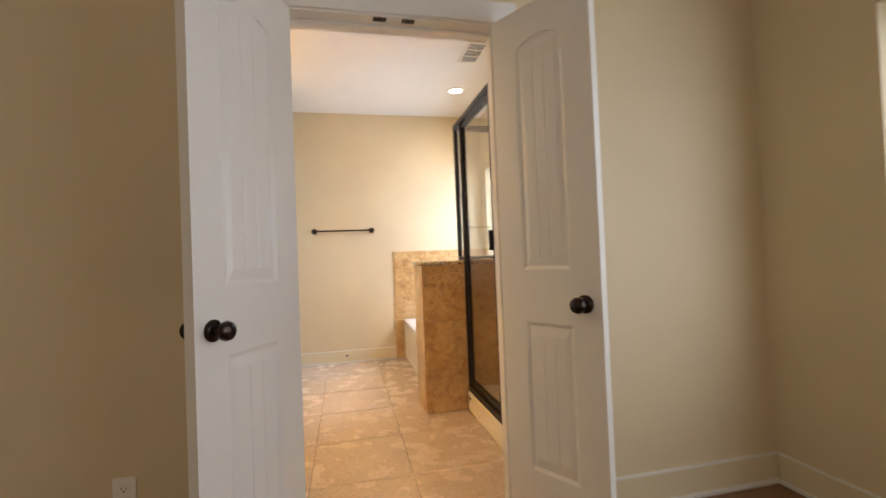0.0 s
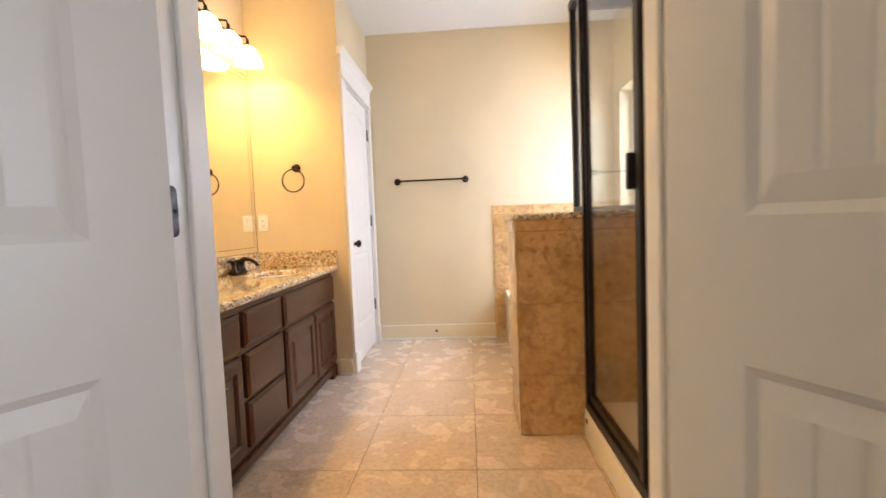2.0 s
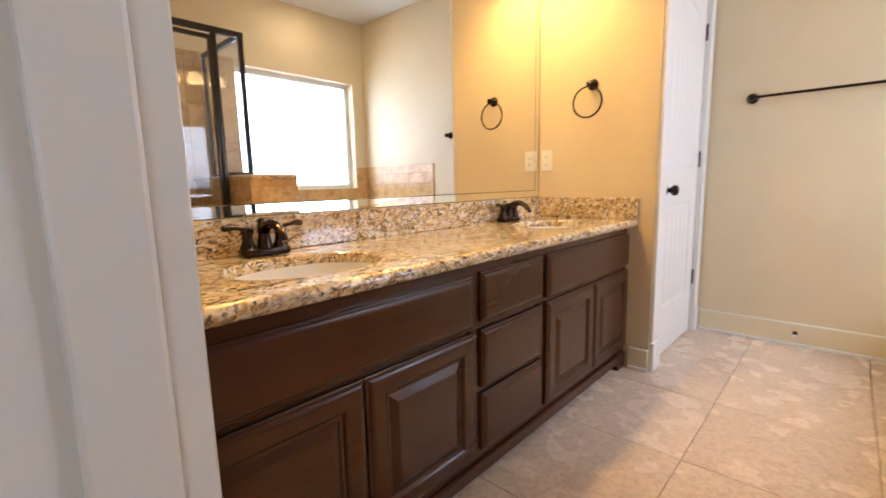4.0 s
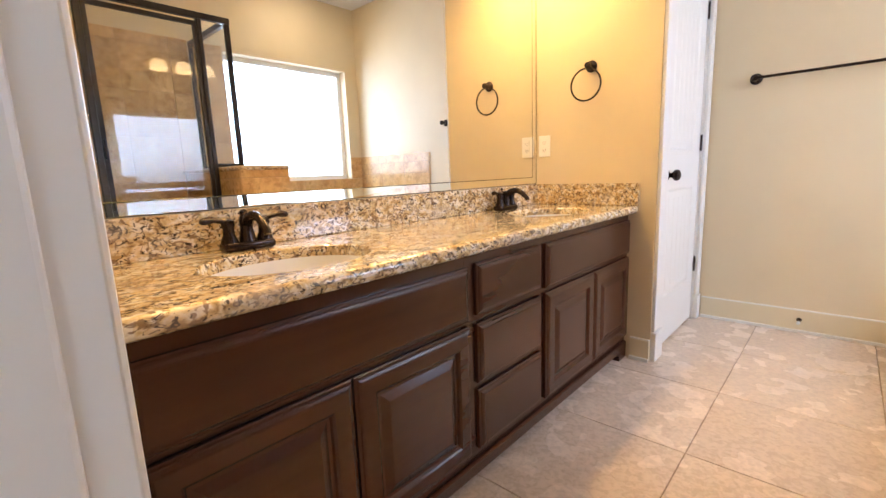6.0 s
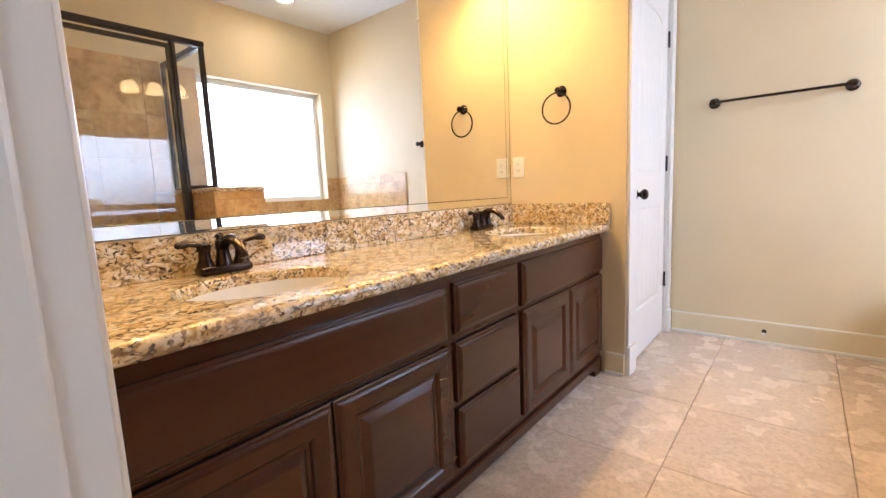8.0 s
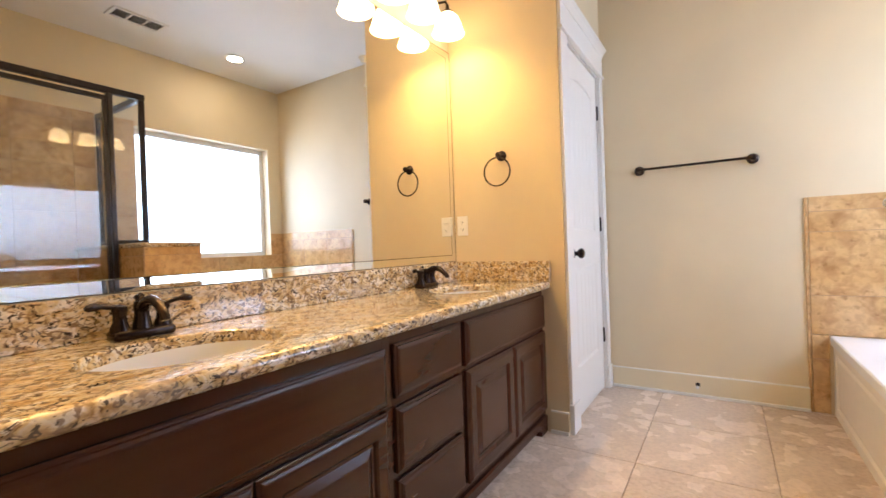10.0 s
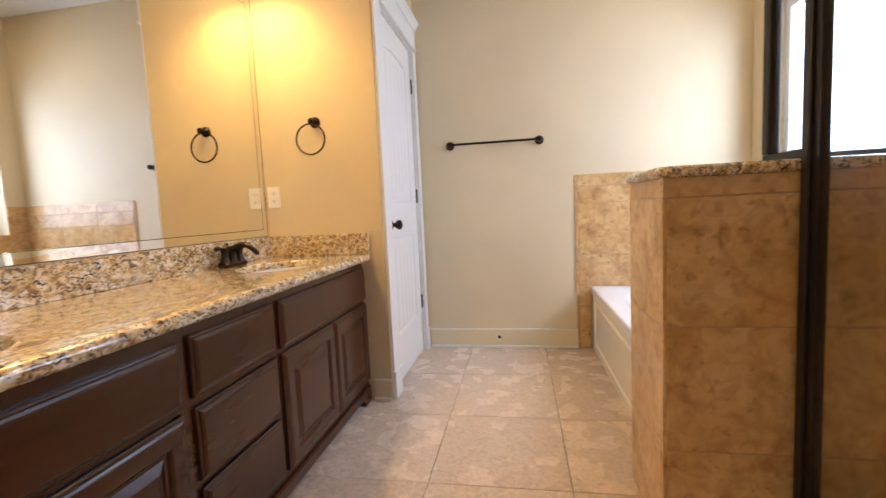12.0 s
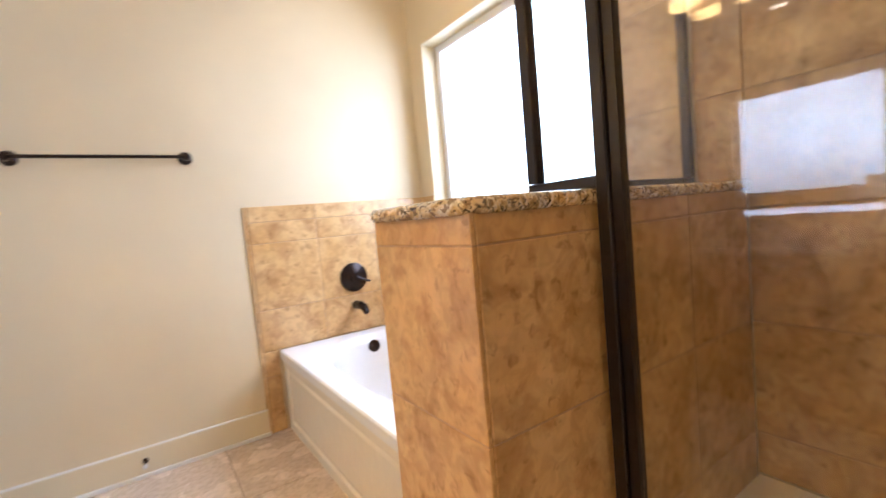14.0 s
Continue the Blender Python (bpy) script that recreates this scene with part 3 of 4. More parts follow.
for y0, y1, zs in ((S1 + 0.012, S2 - 0.018, ((0.07, 0.137), (0.545, 0.572), (0.710, 0.7595))), (S2 + 0.032, S3 - 0.022, ((0.07, 0.137), (0.33, 0.352), (0.545, 0.572), (0.715, 0.7595))), (S3 + 0.030, S4 - 0.012, ((0.07, 0.137), (0.545, 0.572), (0.710, 0.7595)))):
    for z0, z1 in zs:
        box(bm, VF - 0.0193, VF - 0.0003, y0, y1, z0, z1)
part("face_frame", bm, M_WOOD, vanity)
part("toe_kick", boxes_bm((VF - 0.085, VF - 0.07, VY0, VY1, 0.0, 0.085)), M_WOOD_SHADED, vanity)
bm = bm_new()
out = [(VY1 - 0.002, 0.0455), (VY1 - 0.13, 0.0455), (VY1 - 0.112, 0.040), (VY1 - 0.095, 0.032), (VY1 - 0.085, 0.020), (VY1 - 0.090, 0.004), (VY1 - 0.002, 0.004)]
prism(bm, out, VF - 0.05, VF + 0.010, 'x')
part("bracket_foot", bm, M_WOOD, vanity, "shaped dark bracket foot")
bm = bm_new()
out = [(VY0 + 0.002, 0.0455), (VY0 + 0.13, 0.0455), (VY0 + 0.112, 0.040), (VY0 + 0.095, 0.032), (VY0 + 0.085, 0.020), (VY0 + 0.090, 0.004), (VY0 + 0.002, 0.004)]
prism(bm, out, VF - 0.05, VF + 0.010, 'x')
part("bracket_foot", bm, M_WOOD, vanity)
part("base_moulding", soft_box(VF - 0.0005, VF + 0.014, VY0, VY1 - 0.002, 0.046, 0.094, 0.008), M_WOOD, vanity)


def rect_loop(x, y0, y1, z0, z1):
    return [(x, y0, z0), (x, y1, z0), (x, y1, z1), (x, y0, z1)]


def stepped_front(y0, y1, z0, z1, steps, back=VF + 0.0006):
    """Nested outlines: (inset, height over the back) pairs from the edge inwards."""
    bm = bm_new()
    prev = ring_verts(bm, rect_loop(back, y0, y1, z0, z1))
    bm.faces.new(prev)
    for inset, h in steps:
        cur = ring_verts(bm, rect_loop(back + h, y0 + inset, y1 - inset, z0 + inset, z1 - inset))
        bridge(bm, prev, cur)
        prev = cur
    bm.faces.new(prev)
    return bm


SLAB = [(0.0, 0.009), (0.003, 0.0115), (0.007, 0.0125), (0.009, 0.0155), (0.015, 0.0185), (0.020, 0.0195)]
RAISED = [(0.0, 0.009), (0.003, 0.0115), (0.007, 0.0125), (0.009, 0.0155), (0.015, 0.0185), (0.020, 0.0195), (0.054, 0.0195), (0.060, 0.0155), (0.064, 0.0095),
          (0.072, 0.0095), (0.080, 0.0130), (0.094, 0.0190), (0.098, 0.0195)]
part("false_front", stepped_front(S1, S2 - 0.014, 0.560, 0.722, SLAB), M_WOOD, vanity)
part("false_front", stepped_front(S3 + 0.018, S4, 0.560, 0.728, SLAB), M_WOOD, vanity)
for z0, z1 in ((0.568, 0.728), (0.348, 0.540), (0.126, 0.326)):
    part("drawer", stepped_front(S2 + 0.024, S3 - 0.016, z0, z1, SLAB), M_WOOD, vanity, "flat drawer front with an eased edge")
for y0, y1 in ((S1, 2.848), (2.854, S2 - 0.014), (S3 + 0.018, 4.142), (4.148, S4)):
    part("door", stepped_front(y0, y1, 0.122, 0.542, RAISED), M_WOOD, vanity, "raised panel cabinet door")

# ---- granite top with two sink holes ----
SX, SAX, SAY = -0.53, 0.168, 0.212
SINKS = (2.85, 4.145)
counter = thing("countertop", (-0.55, 3.5, CT0), "polished brown and gold speckled granite countertop with backsplash", "countertop")


def rect_ring(cx, cy, x0, x1, y0, y1, n):
    pts = []
    for i in range(n):
        a = 2 * math.pi * (i + 0.5) / n
        c, s = math.cos(a), math.sin(a)
        k = min((x1 - cx) / c if c > 0 else (x0 - cx) / c, (y1 - cy) / s if s > 0 else (y0 - cy) / s)
        pts.append((cx + c * k, cy + s * k))
    return pts


def top_with_hole(bm, x0, x1, y0, y1, cx, cy, ax, ay, z0, z1, n=64):
    outer = rect_ring(cx, cy, x0, x1, y0, y1, n)
    corner = [(x0, y0), (x0, y1), (x1, y0), (x1, y1)]
    for c in corner:
        j = min(range(n), key=lambda i: (outer[i][0] - c[0]) ** 2 + (outer[i][1] - c[1]) ** 2)
        outer[j] = c
    inner = [(cx + ax * math.cos(2 * math.pi * (i + 0.5) / n), cy + ay * math.sin(2 * math.pi * (i + 0.5) / n)) for i in range(n)]
    r = 0.004
    def inset(d):
        return [(cx + (ax + d) * math.cos(2 * math.pi * (i + 0.5) / n), cy + (ay + d) * math.sin(2 * math.pi * (i + 0.5) / n)) for i in range(n)]
    o = ring_verts(bm, [(*p, z1) for p in outer])
    a = ring_verts(bm, [(*p, z1) for p in inset(r)])
    b = ring_verts(bm, [(*p, z1 - r) for p in inner])
    c = ring_verts(bm, [(*p, z0) for p in inner])
    d = ring_verts(bm, [(*p, z0) for p in outer])
    for p, q in ((o, a), (a, b), (b, c), (c, d)):
        bridge(bm, p, q)


bm = bm_new()
cuts = (VY0, 3.45, VY1)
XB = XL + 0.002
XE = CFRONT - 0.02
for cy, y0, y1 in zip(SINKS, cuts, cuts[1:]):
    top_with_hole(bm, XB, XE, y0, y1, SX, cy, SAX, SAY, CT1 - 0.032, CT1)
nose = [(XE, CT0), (XE, CT1)] + [(XE + 0.02 * math.sin(a), CT0 + 0.02 + 0.02 * math.cos(a)) for a in [math.pi * i / 10 for i in range(1, 10)]]
prism(bm, nose, VY0, VY1, 'y')
part("granite_slab", bm, M_GRANITE, counter, smooth=True)
part("backsplash", soft_box(XL + 0.002, XL + 0.024, VY0, VY1 - 0.001, CT1 + 0.0005, 0.912, 0.003), M_GRANITE, counter, "granite backsplash strip")
part("side_splash", soft_box(XL + 0.025, CFRONT + 0.006, VY1 - 0.020, VY1, CT1 + 0.0005, 0.912, 0.003), M_GRANITE, counter, "granite side splash")


def bowl_rings(bm, cx, cy, levels, n=48):
    prev = None
    for ax, ay, z in levels:
        cur = ring_verts(bm, [(cx + ax * math.cos(2 * math.pi * i / n), cy + ay * math.sin(2 * math.pi * i / n), z) for i in range(n)])
        if prev:
            bridge(bm, prev, cur)
        prev = cur
    bm.faces.new(prev)


def sink(cy):
    s = thing("sink", (SX, cy, 0.62), "white porcelain undermount oval sink set in granite", "sink", "vanity sinks")
    bm = bm_new()
    rim = CT1 - 0.0325
    lv = [(SAX + 0.022, SAY + 0.022, rim), (SAX + 0.004, SAY + 0.004, rim)]
    for i in range(1, 12):
        a = math.pi / 2 * i / 12
        lv.append(((SAX + 0.004) * math.cos(a) ** 0.7, (SAY + 0.004) * math.cos(a) ** 0.7, rim - 0.135 * math.sin(a)))
    bowl_rings(bm, SX, cy, lv)
    part("bowl", bm, M_PORC, s, smooth=True)
    bm = bm_new()
    lathe(bm, [(0.0, 0.6335), (0.024, 0.6335), (0.024, 0.639), (0.018, 0.641), (0.016, 0.637), (0.0, 0.636)], (SX, cy, 0), 'z', 20)
    part("drain", bm, M_BRONZE, s, "bronze drain ring", True)


def faucet(cy):
    f = thing("faucet", (-0.74, cy, CT1), "oil-rubbed bronze centerset faucet with two lever handles", "faucet", "vanity faucets")
    x = -0.768
    part("base", soft_box(x - 0.028, x + 0.028, cy - 0.072, cy + 0.072, CT1 + 0.0005, CT1 + 0.026, 0.009, 3), M_BRONZE, f, smooth=True)
    bm = bm_new()
    lathe(bm, [(0.0, CT1 + 0.024), (0.024, CT1 + 0.024), (0.021, CT1 + 0.04), (0.017, CT1 + 0.062), (0.019, CT1 + 0.082), (0.016, CT1 + 0.094), (0.0, CT1 + 0.098)], (x, cy, 0), 'z', 20)
    sp = part("spout_body", bm, M_BRONZE, f, smooth=True)
    bm = bm_new()
    pts, rad = [], []
    for i in range(13):
        u = i / 12
        pts.append((x + 0.004 + 0.118 * u, cy, CT1 + 0.070 + 0.034 * math.sin(math.pi * (u * 0.80 + 0.06)) - 0.022 * u * u))
        rad.append(0.0165 - 0.006 * u)
    pts.append((x + 0.126, cy, CT1 + 0.052))
    rad.append(0.0105)
    tube(bm, pts, rad, 14)
    part("spout", bm, M_BRONZE, sp, "arched bronze spout", True)
    bm = bm_new()
    tube(bm, [(x - 0.022, cy, CT1 + 0.024), (x - 0.022, cy, CT1 + 0.100)], 0.003, 8)
    lathe(bm, [(0.0, CT1 + 0.099), (0.006, CT1 + 0.101), (0.007, CT1 + 0.107), (0.0, CT1 + 0.111)], (x - 0.022, cy, 0), 'z', 10)
    part("lift_rod", bm, M_BRONZE, f, smooth=True)
    for s in (-1, 1):
        yy = cy + s * 0.050
        bm = bm_new()
        lathe(bm, [(0.0, CT1 + 0.024), (0.023, CT1 + 0.024), (0.022, CT1 + 0.032), (0.016, CT1 + 0.045), (0.0145, CT1 + 0.064), (0.018, CT1 + 0.074), (0.017, CT1 + 0.086), (0.0, CT1 + 0.092)], (x, yy, 0), 'z', 18)
        h = part("handle", bm, M_BRONZE, f, smooth=True)
        bm = bm_new()
        tube(bm, [(x, yy, CT1 + 0.082), (x + 0.003, yy + s * 0.02, CT1 + 0.087), (x + 0.006, yy + s * 0.040, CT1 + 0.091), (x + 0.008, yy + s * 0.055, CT1 + 0.092), (x + 0.009, yy + s * 0.069, CT1 + 0.090), (x + 0.009, yy + s * 0.075, CT1 + 0.089)],
             [0.008, 0.007, 0.0065, 0.0105, 0.009, 0.003], 12)
        part("lever", bm, M_BRONZE, h, smooth=True)


for cy in SINKS:
    sink(cy)
    faucet(cy)

# ---- mirror ----
MY0, MY1, MZ0, MZ1 = 2.42, RW - 0.005, 0.9155, 2.150
mirror = thing("mirror", (XL, (MY0 + MY1) / 2, MZ0), "wide frameless mirror with a clean silvered surface above the vanity", "mirror")
bm = bm_new()
def mloop(x, d):
    return rect_loop(x, MY0 + d, MY1 - d, MZ0 + d, MZ1 - d)
a0, a1, a2 = ring_verts(bm, mloop(XL + 0.001, 0)), ring_verts(bm, mloop(XL + 0.0060, 0)), ring_verts(bm, mloop(XL + 0.0032, 0.036))
bridge(bm, a0, a1)
bridge(bm, a1, a2)
bm.faces.new(a2)
bm.faces.new(a0[::-1])
part("mirror_glass", bm, M_MIRROR, mirror)
bm = bm_new()
e0, e1, e2, e3 = (ring_verts(bm, mloop(XL + h, d)) for h, d in ((0.001, -0.0022), (0.0064, -0.0022), (0.0064, 0.0012), (0.0055, 0.0016)))
for p, q in ((e0, e1), (e1, e2), (e2, e3)):
    bridge(bm, p, q)
part("edge_line", bm, plain("ground mirror edge", (0.20, 0.17, 0.11), 0.25, 0.5), mirror, "dark ground edge of the glass")
bm = bm_new()
g0, g1, g2, g3 = (ring_verts(bm, mloop(XL + h, d)) for h, d in ((0.0030, 0.0345), (0.0038, 0.0352), (0.0038, 0.0372), (0.0030, 0.0380)))
bridge(bm, g0, g1)
bridge(bm, g1, g2)
bridge(bm, g2, g3)
part("bevel_line", bm, plain("dark bevel line", (0.10, 0.09, 0.05), 0.2, 0.6), mirror, "thin dark line along the bevel")

# ---- vanity lights ----
def vanity_light(cy):
    z = 2.335
    x = -0.725
    f = thing("vanity_light", (XL, cy, z), "bronze three-light vanity fixture with lit white bell glass shades", "wall lamp")
    bm = soft_box(XL + 0.0005, XL + 0.024, cy - 0.30, cy + 0.30, z - 0.03, z + 0.03, 0.008, 3)
    part("back_plate", bm, M_BRONZE, f, smooth=True)
    for dy in (-0.232, 0.0, 0.232):
        y = cy + dy
        bm = bm_new()
        tube(bm, [(XL + 0.02, y, z), (XL + 0.055, y, z + 0.012), (x - 0.01, y, z + 0.004), (x, y, z - 0.028)], 0.007, 10)
        arm = part("arm", bm, M_BRONZE, f, smooth=True)
        bm = bm_new()
        lathe(bm, [(0.0, z - 0.062), (0.022, z - 0.062), (0.026, z - 0.052), (0.016, z - 0.046), (0.009, z - 0.036), (0.010, z - 0.020), (0.004, z - 0.012), (0.0, z - 0.008)], (x, y, 0), 'z', 16)
        part("finial", bm, M_BRONZE, arm, smooth=True)
        bm = bm_new()
        prof = [(0.022, 0.0), (0.038, -0.010), (0.056, -0.030), (0.068, -0.056), (0.076, -0.086), (0.084, -0.108), (0.088, -0.116)]
        zt = z - 0.060
        rings = []
        for r, dz in prof + [(r - 0.004, dz) for r, dz in prof[::-1]]:
            rings.append(ring_verts(bm, [(x + r * math.cos(2 * math.pi * i / 28), y + r * math.sin(2 * math.pi * i / 28), zt + dz) for i in range(28)]))
        for p, q in zip(rings, rings[1:]):
            bridge(bm, p, q)
        bridge(bm, rings[-1], rings[0])
        part("shade", bm, M_SHADE, f, "glowing white alabaster glass bell shade", True)
        li = bpy.data.lights.new("bulb", 'POINT')
        li.energy = BULB
        li.color = WARM
        li.shadow_soft_size = 0.028
        lo = new("bulb", li)
        lo.parent = f
        lo.location = Vector((x, y, zt - 0.064)) - ORIGIN[f]
        tagged(lo, "warm bulb in the glass shade")


vanity_light(4.14)
vanity_light(2.87)

# ---- recessed ceiling light and vent ----
can = thing("recessed_light", (1.49, 4.69, H), "round white recessed ceiling light, lit", "ceiling light")
bm = bm_new()
lathe(bm, [(0.066, H - 0.0005), (0.088, H - 0.0005), (0.086, H - 0.006), (0.068, H - 0.008), (0.066, H - 0.0005)], (1.49, 4.69, 0), 'z', 36)
part("trim_ring", bm, M_TRIM, can, smooth=True)
bm = bm_new()
lathe(bm, [(0.0, H - 0.004), (0.066, H - 0.004), (0.064, H - 0.002), (0.0, H - 0.002)], (1.49, 4.69, 0), 'z', 36)
part("lens", bm, M_LIT, can, "glowing lens")
li = bpy.data.lights.new("can_lamp", 'AREA')
li.shape = 'DISK'
li.size = 0.12
li.energy = CAN
li.color = (1.0, 0.80, 0.52)
lo = new("can_lamp", li)
lo.parent = can
lo.location = Vector((1.49, 4.69, H - 0.012)) - ORIGIN[can]

vent = thing("ceiling_vent", (1.43, 3.88, H), "white louvred ceiling air vent", "vent")
vx0, vx1, vy0, vy1 = 1.345, 1.515, 3.70, 4.06
bm = bm_new()
for r in ((vx0, vx0 + 0.022, vy0, vy1), (vx1 - 0.022, vx1, vy0, vy1), (vx0 + 0.022, vx1 - 0.022, vy0, vy0 + 0.022), (vx0 + 0.022, vx1 - 0.022, vy1 - 0.022, vy1),
          (vx0 + 0.022, vx1 - 0.022, vy0 + 0.120, vy0 + 0.130), (vx0 + 0.022, vx1 - 0.022, vy1 - 0.130, vy1 - 0.120)):
    box(bm, *r, H - 0.009, H - 0.0005)
part("frame", bm, M_TRIM, vent)
# grey sheet behind the slats, the duct's shade put into its colour
part("backing", boxes_bm((vx0 + 0.022, vx1 - 0.022, vy0 + 0.022, vy1 - 0.022, H - 0.0018, H - 0.0006)), plain("grey duct shade", (0.16, 0.16, 0.16), 0.8), vent)
for k in range(7):
    xk = vx0 + 0.030 + k * 0.0165
    for ya, yb in ((vy0 + 0.022, vy0 + 0.120), (vy0 + 0.130, vy1 - 0.130), (vy1 - 0.120, vy1 - 0.022)):
        bm = bm_new()
        prism(bm, [(xk, H - 0.008), (xk + 0.009, H - 0.0025), (xk + 0.0105, H - 0.0025), (xk + 0.0015, H - 0.008)], ya, yb, 'y')
        part("slat", bm, M_TRIM, vent)

# ---- half wall, tub, shower: bodies ----
PX0, PY0, PY1, PZ = 0.902, 3.642, 3.985, 1.066
solid("half_wall", boxes_bm((PX0, XR - 0.001, PY0, PY1, 0, PZ)), M_GROUT, "tiled half wall between bathtub and shower", "wall")
cap = thing("wall_cap", (1.4, 3.8, PZ), "brown granite cap slab on the half wall", "countertop")
bm = bm_new()
ch = 0.035
x0, x1, y0, y1 = PX0 - 0.026, XR - 0.012, PY0 - 0.024, PY1 + 0.024
out = [(x1, y0), (x1, y1), (x0 + ch, y1), (x0, y1 - ch), (x0, y0 + ch), (x0 + ch, y0)]
prism(bm, out, PZ + 0.0008, PZ + 0.033, 'z')
bmesh.ops.bevel(bm, geom=[e for e in bm.edges if abs(e.verts[0].co.z - e.verts[1].co.z) < 1e-5], offset=0.014, segments=4, affect='EDGES', profile=0.5)
part("granite_slab", bm, M_GRANITE, cap, smooth=True)

# ---- bathtub ----
TX0, TX1, TY0, TY1, TZ = 0.985, XR - 0.0125, PY1 + 0.0125, YF - 0.0125, 0.440
tub = thing("bathtub", (1.48, 4.75, 0), "white oval soaking bathtub with an almond panelled apron", "bathtub")
bm = bm_new()
n = 64
cx, cy = (TX0 + TX1) / 2 + 0.01, (TY0 + TY1) / 2
outer = rect_ring(cx, cy, TX0, TX1, TY0, TY1, n)
for c in ((TX0, TY0), (TX0, TY1), (TX1, TY0), (TX1, TY1)):
    j = min(range(n), key=lambda i: (outer[i][0] - c[0]) ** 2 + (outer[i][1] - c[1]) ** 2)
    outer[j] = c
def oval(ax, ay, z, e=0.75):
    pts = []
    for i in range(n):
        a = 2 * math.pi * (i + 0.5) / n
        c, s = math.cos(a), math.sin(a)
        pts.append((cx + ax * math.copysign(abs(c) ** e, c), cy + ay * math.copysign(abs(s) ** e, s), z))
    return pts
loops = [[(*p, TZ - 0.045) for p in outer], [(*p, TZ - 0.006) for p in outer], [(cx + (p[0] - cx) * 0.988, cy + (p[1] - cy) * 0.992, TZ) for p in outer],
         oval(0.405, 0.655, TZ), oval(0.395, 0.642, TZ - 0.006), oval(0.375, 0.615, TZ - 0.05), oval(0.34, 0.575, TZ - 0.18), oval(0.30, 0.52, TZ - 0.31), oval(0.24, 0.45, TZ - 0.355), oval(0.10, 0.2, TZ - 0.362)]
prev = None
for lp in loops:
    cur = ring_verts(bm, lp)
    if prev:
        bridge(bm, prev, cur)
    prev = cur
bm.faces.new(prev)
part("tub_shell", bm, M_TUB, tub, smooth=True)
bm = bm_new()
ax0 = TX0 + 0.012
bm2 = [(0.0, 0.0), (0.045, 0.0), (0.052, -0.008), (0.060, -0.010), (0.075, -0.004)]
prev = None
for inset, h in bm2:
    cur = ring_verts(bm, [(ax0 - h, TY0 + inset + 0.001, 0.003 + inset), (ax0 - h, TY1 - inset - 0.001, 0.003 + inset), (ax0 - h, TY1 - inset - 0.001, TZ - 0.046 - inset), (ax0 - h, TY0 + inset + 0.001, TZ - 0.046 - inset)])
    if prev:
        bridge(bm, prev, cur)
    prev = cur
bm.faces.new(prev)
box(bm, ax0 + 0.02, ax0 + 0.03, TY0 + 0.001, TY1 - 0.001, 0.003, TZ - 0.046)
part("apron", bm, M_APRON, tub, "almond apron with a recessed panel")

# tub filler on the north wall
tf = thing("tub_faucet", (1.40, YF - 0.012, 0.56), "oil-rubbed bronze tub spout and round valve handle on tile", "faucet")
bm = bm_new()
fx, fy = 1.45, YF - 0.0115
lathe(bm, [(0.0, 0.0), (0.085, 0.0), (0.083, 0.006), (0.06, 0.013), (0.032, 0.018), (0.030, 0.045), (0.0, 0.048)], (fx, fy, 0.765), '-y', 32)
v = part("valve_plate", bm, M_BRONZE, tf, "round bronze valve plate", True)
bm = bm_new()
tube(bm, [(fx, fy - 0.046, 0.765), (fx + 0.03, fy - 0.055, 0.752), (fx + 0.075, fy - 0.06, 0.735)], [0.012, 0.009, 0.006], 10)
part("lever", bm, M_BRONZE, v, smooth=True)
bm = bm_new()
tube(bm, [(fx, fy, 0.600), (fx, fy - 0.06, 0.603), (fx, fy - 0.11, 0.596), (fx, fy - 0.135, 0.570)], [0.026, 0.024, 0.022, 0.017], 16)
part("spout", bm, M_BRONZE, tf, "bronze tub spout", True)
bm = bm_new()
lathe(bm, [(0.0, 0.0), (0.036, 0.0), (0.034, 0.008), (0.012, 0.013), (0.0, 0.013)], (1.47, TY1 - 0.140, 0.372), '-y', 24)
part("overflow_cap", bm, M_BRONZE, tf, "bronze overflow cap", True)

# ---- shower ----
GX = 1.232            # plane of the front glass
shower_pan = thing("shower_pan", (1.6, 3.0, 0), "almond cast shower pan with a raised curb", "shower pan")
SY0, SY1 = YD + 0.0125, PY0 - 0.0125
part("curb", soft_box(1.202, 1.275, SY0, SY1, 0.004, 0.142, 0.010, 3), M_CURB, shower_pan, smooth=True)
part("pan_floor", soft_box(1.276, XR - 0.0125, SY0, SY1, 0.004, 0.168, 0.004), M_CURB, shower_pan)
bm = bm_new()
lathe(bm, [(0.0, 0.0), (0.013, 0.0), (0.012, 0.003), (0.0, 0.003)], (1.2025, SY1 - 0.055, 0.100), '-x', 14)
part("weep_plug", bm, M_DARK, shower_pan, "small dark plug", True)

enc = thing("shower_enclosure", (GX, 3.1, 0.142), "framed glass shower enclosure in dark bronze aluminium", "shower enclosure")
ZT = 2.145
PG = 3.795            # plane of the return panel
DY0, DY1 = 2.955, 3.585
def bar(name, x0, x1, y0, y1, z0, z1, parent=None, r=0.003):
    return part(name, soft_box(x0, x1, y0, y1, z0, z1, r, 1), M_FRAME, parent or enc)
CZ = PZ + 0.0335
bar("post", GX - 0.022, GX + 0.022, DY1 + 0.002, 3.617, 0.143, ZT - 0.041)
bar("post", GX - 0.016, GX + 0.016, PG - 0.016, PG + 0.016, CZ + 0.026, ZT - 0.041)
bar("post", XR - 0.038, XR - 0.0125, PG - 0.015, PG + 0.015, CZ + 0.026, ZT - 0.041)
bar("post", GX - 0.020, GX + 0.020, DY0 - 0.038, DY0 - 0.002, 0.143 + 0.046, ZT - 0.041)
